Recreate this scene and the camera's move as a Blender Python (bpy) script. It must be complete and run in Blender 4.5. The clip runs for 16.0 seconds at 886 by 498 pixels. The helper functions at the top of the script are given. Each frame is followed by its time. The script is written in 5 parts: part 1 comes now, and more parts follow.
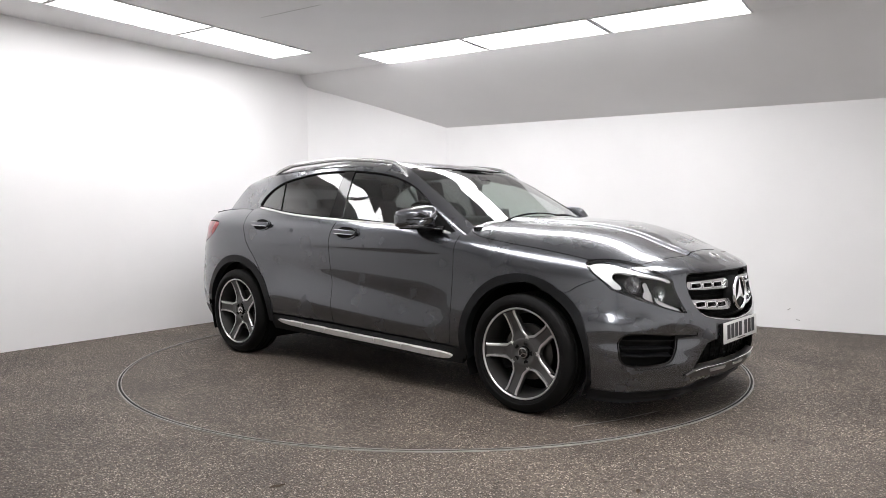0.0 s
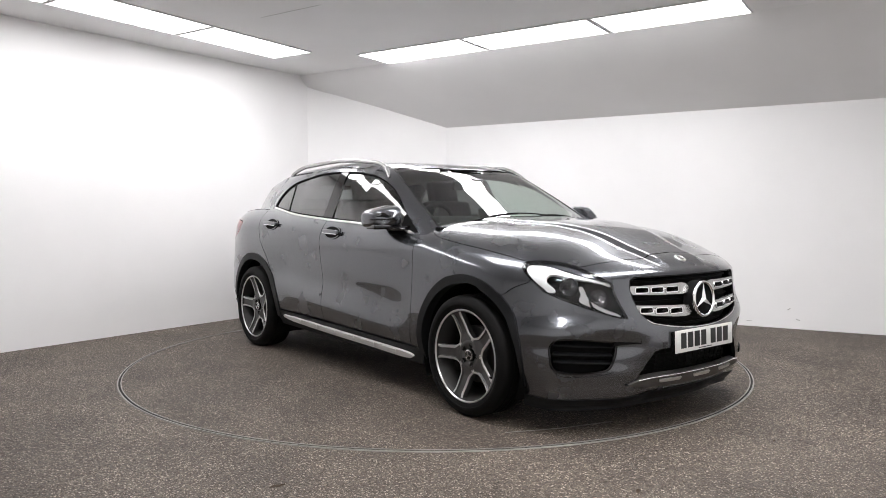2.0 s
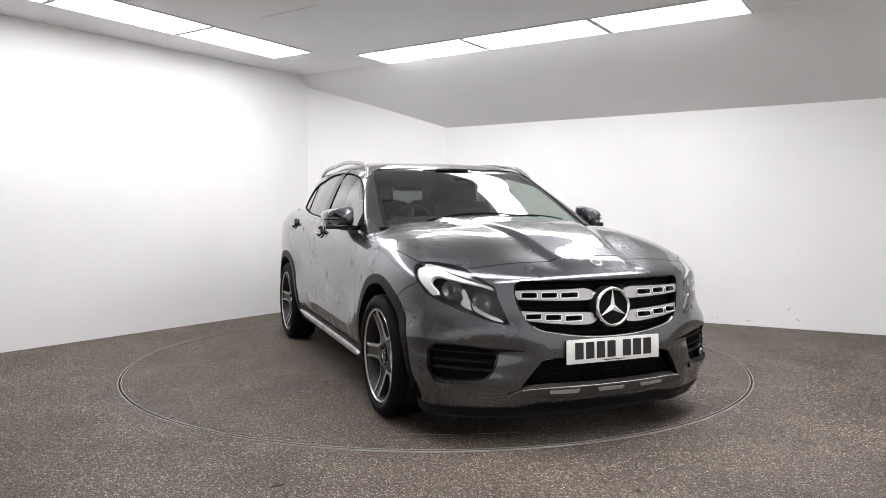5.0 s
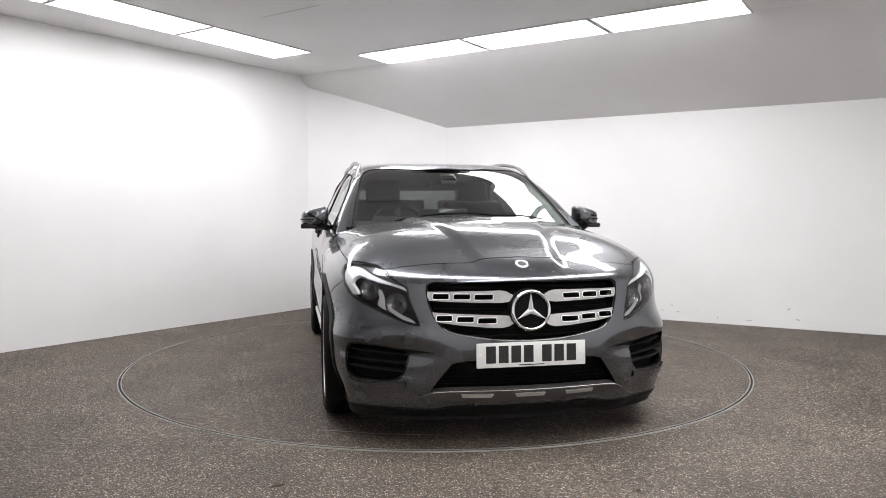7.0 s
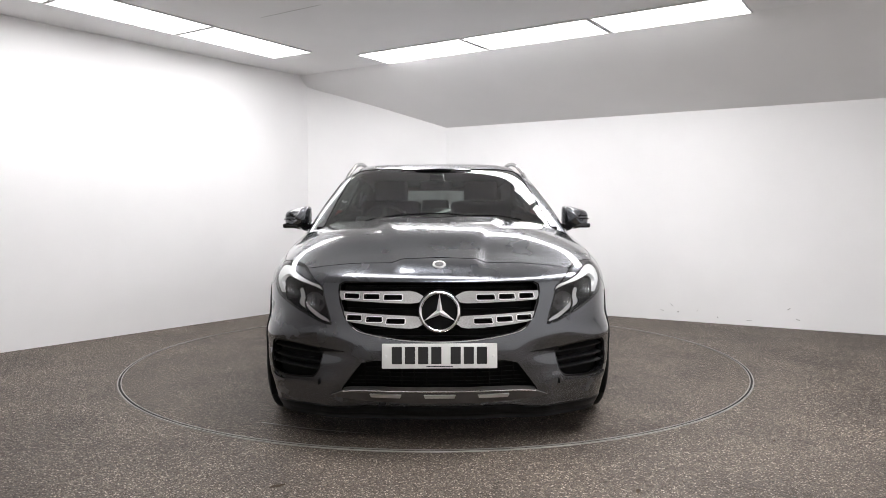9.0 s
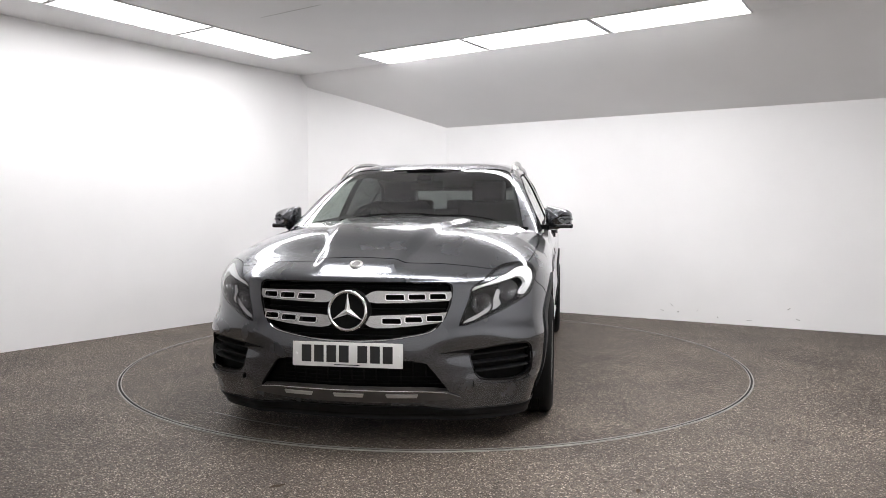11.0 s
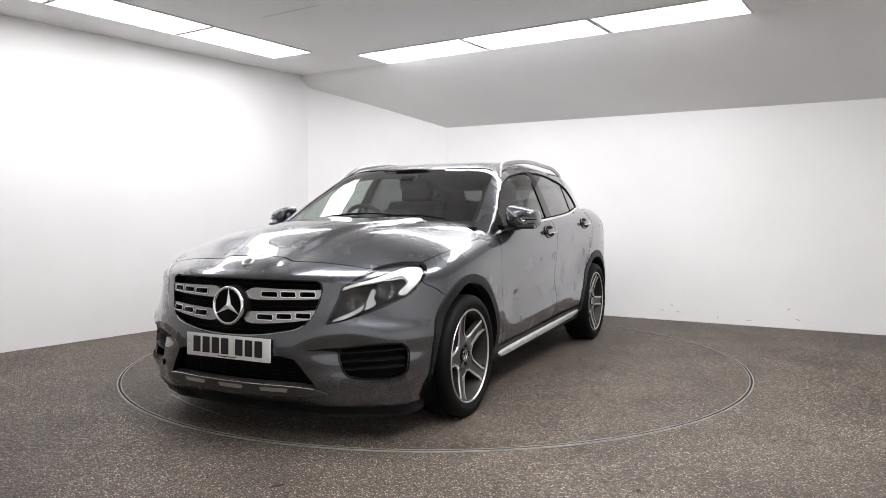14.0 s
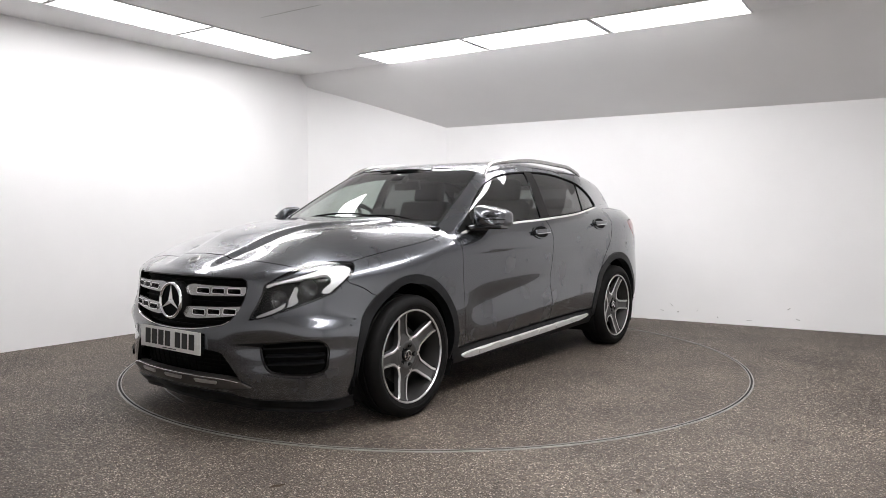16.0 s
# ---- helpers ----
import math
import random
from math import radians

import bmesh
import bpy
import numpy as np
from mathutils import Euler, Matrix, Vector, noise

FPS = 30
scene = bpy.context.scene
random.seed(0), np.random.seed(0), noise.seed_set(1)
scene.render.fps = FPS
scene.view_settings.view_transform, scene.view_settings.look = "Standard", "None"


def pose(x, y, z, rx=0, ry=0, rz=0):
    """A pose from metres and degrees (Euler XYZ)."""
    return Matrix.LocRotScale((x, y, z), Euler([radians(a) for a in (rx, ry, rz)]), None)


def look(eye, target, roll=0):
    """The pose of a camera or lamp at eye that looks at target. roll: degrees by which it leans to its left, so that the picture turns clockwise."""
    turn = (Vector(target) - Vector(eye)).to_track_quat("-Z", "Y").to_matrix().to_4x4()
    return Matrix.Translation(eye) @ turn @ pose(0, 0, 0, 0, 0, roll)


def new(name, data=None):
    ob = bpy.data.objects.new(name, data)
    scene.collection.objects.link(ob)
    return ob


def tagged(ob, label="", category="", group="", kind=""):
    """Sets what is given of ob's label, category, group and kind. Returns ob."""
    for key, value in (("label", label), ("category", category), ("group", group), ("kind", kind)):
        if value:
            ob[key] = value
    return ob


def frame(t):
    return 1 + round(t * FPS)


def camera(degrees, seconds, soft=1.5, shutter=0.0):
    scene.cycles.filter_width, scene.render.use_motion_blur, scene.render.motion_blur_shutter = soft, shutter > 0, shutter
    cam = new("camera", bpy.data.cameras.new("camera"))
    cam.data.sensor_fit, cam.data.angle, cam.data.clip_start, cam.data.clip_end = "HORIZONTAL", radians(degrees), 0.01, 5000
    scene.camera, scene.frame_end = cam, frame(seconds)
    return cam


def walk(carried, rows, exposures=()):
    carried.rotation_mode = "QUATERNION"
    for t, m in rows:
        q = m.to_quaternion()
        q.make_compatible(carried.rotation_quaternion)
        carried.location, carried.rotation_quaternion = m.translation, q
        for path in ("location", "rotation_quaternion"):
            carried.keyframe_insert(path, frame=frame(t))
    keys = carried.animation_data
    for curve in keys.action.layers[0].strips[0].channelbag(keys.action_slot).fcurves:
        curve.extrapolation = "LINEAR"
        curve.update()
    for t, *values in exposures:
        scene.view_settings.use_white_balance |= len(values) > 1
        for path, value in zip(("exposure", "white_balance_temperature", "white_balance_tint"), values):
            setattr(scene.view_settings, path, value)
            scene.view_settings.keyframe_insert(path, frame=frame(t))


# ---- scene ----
# ---- camera ----
cam = camera(62.61, 16.0, soft=0.85)
EYE = (0.0, -5.538, 1.1007)
VIEW = look(EYE, (0.0443, -0.5444, 0.8524), -0.07)
walk(cam, [(0, VIEW), (16, VIEW)])

# ---- light ----
world = bpy.data.worlds.new("world")
world.use_nodes = True
world.node_tree.nodes["Background"].inputs[0].default_value = (0.8, 0.85, 1.0, 1)
world.node_tree.nodes["Background"].inputs[1].default_value = 0.02
scene.world = world
# base, dimmed and boosted glow, set apart only to balance walls and floor
PANEL_GLOW, PANEL_GLOW_DIMMED, PANEL_GLOW_BOOSTED = 13.2, 10.2, 18.0
scene.view_settings.exposure = 0.0


# ---- materials ----
def material(name, colour, rough=0.5, metal=0.0, coat=0.0, glow=0.0, spec=0.5):
    m = bpy.data.materials.new(name)
    m.use_nodes = True
    b = m.node_tree.nodes["Principled BSDF"]
    b.inputs["Base Color"].default_value = (*colour, 1)
    b.inputs["Roughness"].default_value = rough
    b.inputs["Metallic"].default_value = metal
    b.inputs["Specular IOR Level"].default_value = spec
    b.inputs["Coat Weight"].default_value = coat
    b.inputs["Coat Roughness"].default_value = 0.012
    b.inputs["Coat IOR"].default_value = 1.62
    if glow:
        b.inputs["Emission Color"].default_value = (1, 0.985, 1.0, 1)
        b.inputs["Emission Strength"].default_value = glow
    return m


def node(m, kind, **values):
    n = m.node_tree.nodes.new(kind)
    for key, value in values.items():
        n.inputs[key.replace("_", " ")].default_value = value
    return n


def link(m, a, b):
    m.node_tree.links.new(a, b)


def ramp(m, source, stops):
    n = m.node_tree.nodes.new("ShaderNodeValToRGB")
    while len(n.color_ramp.elements) < len(stops):
        n.color_ramp.elements.new(0.5)
    for e, (p, c) in zip(n.color_ramp.elements, stops):
        e.position, e.color = p, (*c, 1)
    link(m, source, n.inputs[0])
    return n


def mixed(m, a, b, factor, how="MIX"):
    n = m.node_tree.nodes.new("ShaderNodeMix")
    n.data_type, n.blend_type = "RGBA", how
    for socket, value in ((n.inputs[0], factor), (n.inputs[6], a), (n.inputs[7], b)):
        if isinstance(value, bpy.types.NodeSocket):
            link(m, value, socket)
        else:
            socket.default_value = value
    return n.outputs[2]


def bumped(m, height, strength, distance):
    n = node(m, "ShaderNodeBump", Strength=strength, Distance=distance)
    link(m, height, n.inputs["Height"])
    link(m, n.outputs[0], m.node_tree.nodes["Principled BSDF"].inputs["Normal"])


def coords(m):
    return node(m, "ShaderNodeTexCoord").outputs["Object"]


def floor_material(name, tint):
    """Bonded aggregate: brown-grey grit with pale and dark chips."""
    m = material(name, (0.1, 0.09, 0.08), 0.75)
    b, c = m.node_tree.nodes["Principled BSDF"], coords(m)
    chips = node(m, "ShaderNodeTexVoronoi", Scale=195.0)
    link(m, c, chips.inputs["Vector"])
    sep = node(m, "ShaderNodeSeparateColor")
    link(m, chips.outputs["Color"], sep.inputs[0])
    col = ramp(m, sep.outputs[0], [(0.0, (0.026, 0.021, 0.017)), (0.3, (0.068, 0.057, 0.048)), (0.62, (0.112, 0.098, 0.085)),
                                  (0.88, (0.180, 0.165, 0.150)), (0.985, (0.58, 0.565, 0.545))])
    big = node(m, "ShaderNodeTexNoise", Scale=1.7, Detail=6.0, Roughness=0.62)
    link(m, c, big.inputs["Vector"])
    stain = ramp(m, big.outputs["Fac"], [(0.32, (0.60, 0.57, 0.54)), (0.68, (1.18, 1.15, 1.10))])
    one = mixed(m, col.outputs[0], stain.outputs[0], 1.0, "MULTIPLY")
    mid = node(m, "ShaderNodeTexNoise", Scale=38.0, Detail=3.0)
    link(m, c, mid.inputs["Vector"])
    patch = ramp(m, mid.outputs["Fac"], [(0.32, (0.8, 0.79, 0.78)), (0.7, (1.16, 1.14, 1.12))])
    two = mixed(m, one, patch.outputs[0], 1.0, "MULTIPLY")
    link(m, mixed(m, two, (*tint, 1), 1.0, "MULTIPLY"), b.inputs["Base Color"])
    r = ramp(m, sep.outputs[1], [(0.0, (0.5,) * 3), (1.0, (0.9,) * 3)])
    link(m, r.outputs[0], b.inputs["Roughness"])
    bumped(m, chips.outputs["Distance"], 0.55, 0.003)
    return m


def paint_wall(name, colour, rough=0.6):
    m = material(name, colour, rough)
    b, c = m.node_tree.nodes["Principled BSDF"], coords(m)
    big = node(m, "ShaderNodeTexNoise", Scale=1.3, Detail=5.0)
    link(m, c, big.inputs["Vector"])
    low = tuple(0.95 * v for v in colour)
    col = ramp(m, big.outputs["Fac"], [(0.3, low), (0.7, colour)])
    link(m, col.outputs[0], b.inputs["Base Color"])
    fine = node(m, "ShaderNodeTexNoise", Scale=55.0, Detail=4.0)
    link(m, c, fine.inputs["Vector"])
    bumped(m, fine.outputs["Fac"], 0.12, 0.004)
    return m


def car_paint():
    """Metallic grey under a clear coat, with fine flake."""
    m = material("grey_paint", (0.105, 0.108, 0.115), 0.27, 0.92, 1.0)
    b, c = m.node_tree.nodes["Principled BSDF"], coords(m)
    flake = node(m, "ShaderNodeTexVoronoi", Scale=2600.0)
    link(m, c, flake.inputs["Vector"])
    sep = node(m, "ShaderNodeSeparateColor")
    link(m, flake.outputs["Color"], sep.inputs[0])
    col = ramp(m, sep.outputs[0], [(0.0, (0.093, 0.098, 0.109)), (0.8, (0.102, 0.108, 0.120)), (1.0, (0.120, 0.127, 0.140))])
    link(m, col.outputs[0], b.inputs["Base Color"])
    dust = node(m, "ShaderNodeTexNoise", Scale=6.0, Detail=6.0)
    link(m, c, dust.inputs["Vector"])
    r = ramp(m, dust.outputs["Fac"], [(0.3, (0.24,) * 3), (0.75, (0.29,) * 3)])
    link(m, r.outputs[0], b.inputs["Roughness"])
    return m


def grained(name, colour, rough, scale=220.0, strength=0.25, metal=0.0, spread=0.25, spec=0.5):
    m = material(name, colour, rough, metal, spec=spec)
    b, c = m.node_tree.nodes["Principled BSDF"], coords(m)
    n = node(m, "ShaderNodeTexNoise", Scale=scale, Detail=3.0)
    link(m, c, n.inputs["Vector"])
    wide = node(m, "ShaderNodeTexNoise", Scale=scale / 40, Detail=4.0)
    link(m, c, wide.inputs["Vector"])
    col = ramp(m, wide.outputs["Fac"], [(0.3, tuple(v * (1 - spread) for v in colour)), (0.7, tuple(v * (1 + spread) for v in colour))])
    link(m, col.outputs[0], b.inputs["Base Color"])
    bumped(m, n.outputs["Fac"], strength, 0.0015)
    return m


def glass(name, tint, base=0.07, gloss_tint=(1, 1, 1)):
    """A thin tinted pane: see-through, with a mirror gloss that grows towards grazing angles."""
    m = bpy.data.materials.new(name)
    m.use_nodes = True
    t = m.node_tree
    t.nodes.remove(t.nodes["Principled BSDF"])
    clear = node(m, "ShaderNodeBsdfTransparent", Color=(*tint, 1))
    gloss = node(m, "ShaderNodeBsdfGlossy", Color=(*gloss_tint, 1), Roughness=0.008)
    facing = node(m, "ShaderNodeLayerWeight", Blend=0.5)
    steep = t.nodes.new("ShaderNodeMath")
    steep.operation = "POWER"
    steep.inputs[1].default_value = 4.0
    link(m, facing.outputs["Facing"], steep.inputs[0])
    scaled = t.nodes.new("ShaderNodeMath")
    scaled.operation = "MULTIPLY_ADD"
    scaled.inputs[1].default_value, scaled.inputs[2].default_value = 1 - base, base
    link(m, steep.outputs[0], scaled.inputs[0])
    mix = node(m, "ShaderNodeMixShader")
    link(m, scaled.outputs[0], mix.inputs[0])
    link(m, clear.outputs[0], mix.inputs[1])
    link(m, gloss.outputs[0], mix.inputs[2])
    link(m, mix.outputs[0], t.nodes["Material Output"].inputs[0])
    return m


FLOOR = floor_material("floor_grit", (0.85, 0.80, 0.75))
TABLE = floor_material("turntable_grit", (0.78, 0.725, 0.675))
WALL = paint_wall("white_wall_paint", (0.89, 0.885, 0.885))
CEIL = paint_wall("ceiling_paint", (0.83, 0.825, 0.825))
TRIM_STEEL = grained("worn_steel_edge", (0.27, 0.26, 0.245), 0.45, 300, 0.15, 0.4)
GAP = material("dark_gap", (0.01, 0.01, 0.01), 0.9)
GLOW = material("lit_diffuser", (0.9, 0.9, 0.9), 0.6, glow=PANEL_GLOW)
# left row dimmed to spare the west wall, right row boosted
GLOW_DIMMED = material("lit_diffuser_dimmed", (0.9, 0.9, 0.9), 0.6, glow=PANEL_GLOW_DIMMED)
GLOW_BOOSTED = material("lit_diffuser_boosted", (0.9, 0.9, 0.9), 0.6, glow=PANEL_GLOW_BOOSTED)
SCUFF = material("grey_scuff", (0.45, 0.44, 0.43), 0.7)
LEAF = grained("dry_leaf", (0.05, 0.03, 0.015), 0.8, 300, 0.3)
FRAME = material("white_metal_frame", (0.78, 0.78, 0.77), 0.4)
PAINT = car_paint()
CLAD = grained("grey_black_plastic", (0.0065, 0.007, 0.0078), 0.5, 700, 0.2, spec=0.25)
BLACK = material("gloss_black_plastic", (0.005, 0.005, 0.0055), 0.07)
MATT = grained("matt_black_plastic", (0.003, 0.003, 0.003), 0.75, 500, 0.3, spec=0.15)
RUBBER = grained("tyre_rubber", (0.0055, 0.0053, 0.0052), 0.62, 160, 0.3, spec=0.12)
ALLOY = grained("silver_alloy_paint", (0.58, 0.575, 0.57), 0.28, 500, 0.04, 0.75, 0.06)
ALLOY_DARK = grained("grey_alloy_paint", (0.115, 0.113, 0.112), 0.36, 500, 0.04, 0.7, 0.1)
# near black: the shade behind the spokes is put into the barrel's colour
BARREL = grained("barrel_paint_with_shade", (0.030, 0.029, 0.028), 0.5, 500, 0.04, 0.5, 0.1)
# skid silver-grey darkened: the shadow low on the bumper is in this colour
SKID = grained("skid_paint_with_shade", (0.075, 0.070, 0.066), 0.45, 500, 0.1, 0.3, 0.1)
ALLOY_MID = grained("mid_grey_alloy_paint", (0.105, 0.103, 0.102), 0.36, 500, 0.04, 0.7, 0.1)
SILVER = grained("satin_silver", (0.47, 0.47, 0.465), 0.27, 500, 0.03, 0.75, 0.05)
# pale and little metallic: lights it would mirror are put into the colour
STEP = grained("alloy_with_reflected_light", (0.80, 0.80, 0.79), 0.28, 500, 0.03, 0.35, 0.05)
CHROME = material("chrome", (0.86, 0.86, 0.87), 0.07, 1.0)
FLUTED = material("fluted_chrome", (0.80, 0.80, 0.81), 0.14, 1.0)
wave = node(FLUTED, "ShaderNodeTexWave", Scale=26.0, Distortion=6.0)
wave.bands_direction = "Y"
link(FLUTED, coords(FLUTED), wave.inputs["Vector"])
bumped(FLUTED, wave.outputs["Fac"], 0.8, 0.012)
GLASS = glass("clear_green_glass", (0.68, 0.75, 0.71), 0.09)
TINT = glass("dark_privacy_glass", (0.20, 0.21, 0.21), 0.09)
LENS = glass("clear_lens", (0.94, 0.95, 0.96), 0.03)
BROW = material("brow_gloss_grey", (0.16, 0.165, 0.18), 0.16, 0.7)
RED = material("red_lamp_lens", (0.32, 0.012, 0.016), 0.12, coat=0.6)
PLATE = material("white_plate", (0.74, 0.74, 0.72), 0.35)
INK = material("black_ink", (0.012, 0.012, 0.012), 0.5)
CLOTH = grained("dark_seat_fabric", (0.010, 0.010, 0.011), 0.9, 900, 0.3, spec=0.2)
DASH = grained("dashboard_vinyl", (0.012, 0.012, 0.013), 0.6, 600, 0.3, spec=0.3)
LINER = grained("grey_headliner", (0.10, 0.10, 0.10), 0.9, 600, 0.2)
DISC = grained("brake_steel", (0.12, 0.115, 0.11), 0.4, 200, 0.1, 0.9)


# ---- mesh helpers ----
def part(name, bm, mat, parent=None, label="", smooth=True):
    """Links a bmesh, or (vertices, faces), as one mesh object under a thing or a part."""
    me = bpy.data.meshes.new(name)
    if isinstance(bm, tuple):
        me.from_pydata(bm[0], [], bm[1])
    else:
        bmesh.ops.recalc_face_normals(bm, faces=bm.faces[:])
        bm.to_mesh(me)
        bm.free()
    me.materials.append(mat)
    me.polygons.foreach_set("use_smooth", [smooth] * len(me.polygons))
    if smooth:
        me.set_sharp_from_angle(angle=radians(38))
    ob = new(name, me)
    if parent:
        ob.parent = parent
    if label:
        ob["label"] = label
    return ob


def box(bm, size, m=Matrix(), bevel=0.0, segments=2):
    out = bmesh.ops.create_cube(bm, size=1.0, matrix=m @ Matrix.Diagonal((*size, 1)))
    if bevel:
        edges = list({e for v in out["verts"] for e in v.link_edges})
        bmesh.ops.bevel(bm, geom=edges, offset=bevel, segments=segments, affect="EDGES", profile=0.6)
    return bm


def revolve(bm, profile, segments=64, m=Matrix(), closed=False):
    """A lathe about local y: profile rows are (radius, y)."""
    rings = []
    for k in range(segments):
        a = 2 * math.pi * k / segments
        rings.append([bm.verts.new(m @ Vector((r * math.cos(a), y, r * math.sin(a)))) for r, y in profile])
    n = len(profile)
    for k in range(segments):
        p, q = rings[k], rings[(k + 1) % segments]
        for i in range(n if closed else n - 1):
            j = (i + 1) % n
            bm.faces.new((p[i], p[j], q[j], q[i]))
    return bm


def tube(bm, points, radius, sides=10, flat=1.0, cap=True):
    """A round bar along points; radius is one number or one per point, flat squashes it sideways to z."""
    points = [Vector(p) for p in points]
    rings = []
    for i, p in enumerate(points):
        d = (points[min(i + 1, len(points) - 1)] - points[max(i - 1, 0)]).normalized()
        side = d.cross(Vector((0, 0, 1)))
        side = side.normalized() if side.length > 1e-4 else Vector((1, 0, 0))
        up = side.cross(d)
        r = radius[i] if isinstance(radius, (list, tuple)) else radius
        rings.append([bm.verts.new(p + side * (r * flat * math.cos(a)) + up * (r * math.sin(a)))
                      for a in (2 * math.pi * k / sides for k in range(sides))])
    for a, b in zip(rings, rings[1:]):
        for k in range(sides):
            bm.faces.new((a[k], a[(k + 1) % sides], b[(k + 1) % sides], b[k]))
    if cap:
        bm.faces.new(rings[0][::-1])
        bm.faces.new(rings[-1])
    return bm


def prism(bm, outline, low, high):
    """An upright slab over a plan outline."""
    a = [bm.verts.new((x, y, low)) for x, y in outline]
    b = [bm.verts.new((x, y, high)) for x, y in outline]
    bm.faces.new(a[::-1])
    bm.faces.new(b)
    for i in range(len(a)):
        j = (i + 1) % len(a)
        bm.faces.new((a[i], a[j], b[j], b[i]))
    return bm


def spline(rows):
    """A smooth function through rows of (place, value), flat beyond the ends."""
    xs, ys = np.array([r[0] for r in rows], float), np.array([r[1] for r in rows], float)
    if xs[0] > xs[-1]:
        xs, ys = xs[::-1], ys[::-1]
    h, d = np.diff(xs), np.diff(ys) / np.diff(xs)
    m = np.concatenate(([d[0]], (d[:-1] * h[1:] + d[1:] * h[:-1]) / (h[1:] + h[:-1]), [d[-1]]))

    def value(x):
        x = np.clip(np.asarray(x, float), xs[0], xs[-1])
        i = np.clip(np.searchsorted(xs, x) - 1, 0, len(h) - 1)
        t = (x - xs[i]) / h[i]
        return ((2 * t**3 - 3 * t**2 + 1) * ys[i] + (t**3 - 2 * t**2 + t) * h[i] * m[i]
                + (3 * t**2 - 2 * t**3) * ys[i + 1] + (t**3 - t**2) * h[i] * m[i + 1])
    return value


# ---- the studio ----
CEILING, LOW = 2.65, 2.11
U1, U2 = Vector((0.555, 0.832)), Vector((0.832, -0.555))
LEFT_DIR, RIGHT_DIR = Vector((0.591, 0.807)), Vector((0.862, -0.507))
CORNER_A, CORNER_B = Vector((-1.475, 2.88)), Vector((0.119, 3.19))
BACK_L, BACK_R = CORNER_A - LEFT_DIR * 7.8, CORNER_B + RIGHT_DIR * 6.4
BACK_C = BACK_R + (BACK_L - CORNER_A)


def wall_slab(name, a, b, high, label):
    d = (b - a).normalized()
    out = Vector((-d.y, d.x))
    if out.dot((a + b) / 2 - Vector((0, -1))) < 0:
        out = -out
    bm = prism(bmesh.new(), [a, b, b + out * 0.15, a + out * 0.15], 0, high)
    return tagged(part(name, bm, WALL, smooth=False), label, "wall", kind="structure")


def build_studio():
    bm = prism(bmesh.new(), [BACK_L + Vector((-1, -1)), CORNER_A + Vector((-1, 2)), CORNER_B + Vector((1, 2)),
                             BACK_R + Vector((2, 0)), BACK_C + Vector((0, -2))], -0.2, 0.0)
    tagged(part("floor", bm, FLOOR, smooth=False), "grey-brown speckled aggregate studio floor", "floor", kind="structure")
    wall_slab("wall_west", BACK_L, CORNER_A, 2.9, "bright white painted plaster studio wall")
    wall_slab("wall_corner", CORNER_A, CORNER_B, 2.9, "white painted angled corner wall under the sloping ceiling")
    wall_slab("wall_east", CORNER_B, BACK_R, 2.9, "white painted studio wall with small scuffs")
    wall_slab("wall_south", BACK_R, BACK_C, 2.9, "plain white painted wall behind the camera")
    wall_slab("wall_rear", BACK_C, BACK_L, 2.9, "plain white painted wall behind the camera")
    # the ceiling: a flat slab, then a run that bends down to the low east wall
    along = (U2 * 0.97 + RIGHT_DIR * 0.03).normalized()
    out = Vector((-along.y, along.x))
    n = Vector((-RIGHT_DIR.y, RIGHT_DIR.x))
    base = CORNER_A - out * 0.11
    start = base - along * 3
    end = base + along * 10
    bm = prism(bmesh.new(), [start, end, end - out * 12, start - out * 12], CEILING, CEILING + 0.12)
    steps = [0.0, 0.02, 0.04, 0.065, 0.10, 0.15, 0.22, 0.32, 0.45, 0.62, 0.8, 1.02]
    rows = []
    for k in range(53):
        far = k / 52 * 13 - 3
        crease = base + along * far
        dip = 0.085 * math.exp(-max(far, 0) / 0.7)
        reach = (CORNER_B - crease).dot(n) / out.dot(n)
        row = []
        for f in steps:
            p = crease + out * (f * reach)
            fall = dip * (1 - math.exp(-f * reach / 0.07))
            row.append(Vector((p.x, p.y, CEILING - fall - (CEILING - LOW - dip) * f)))
        rows.append(row)
    low = [[bm.verts.new(p) for p in row] for row in rows]
    high = [[bm.verts.new(p + Vector((0, 0, 0.12))) for p in row] for row in rows]
    for k in range(len(rows) - 1):
        for i in range(len(steps) - 1):
            bm.faces.new((low[k][i], low[k][i + 1], low[k + 1][i + 1], low[k + 1][i]))
            bm.faces.new((high[k][i], high[k + 1][i], high[k + 1][i + 1], high[k][i + 1]))
    tagged(part("ceiling", bm, CEIL), "pale grey painted ceiling bending down to a low wall", "ceiling", kind="structure")


def place(a, b, z):
    p = U1 * a + U2 * b
    return Vector((p.x, p.y, z))


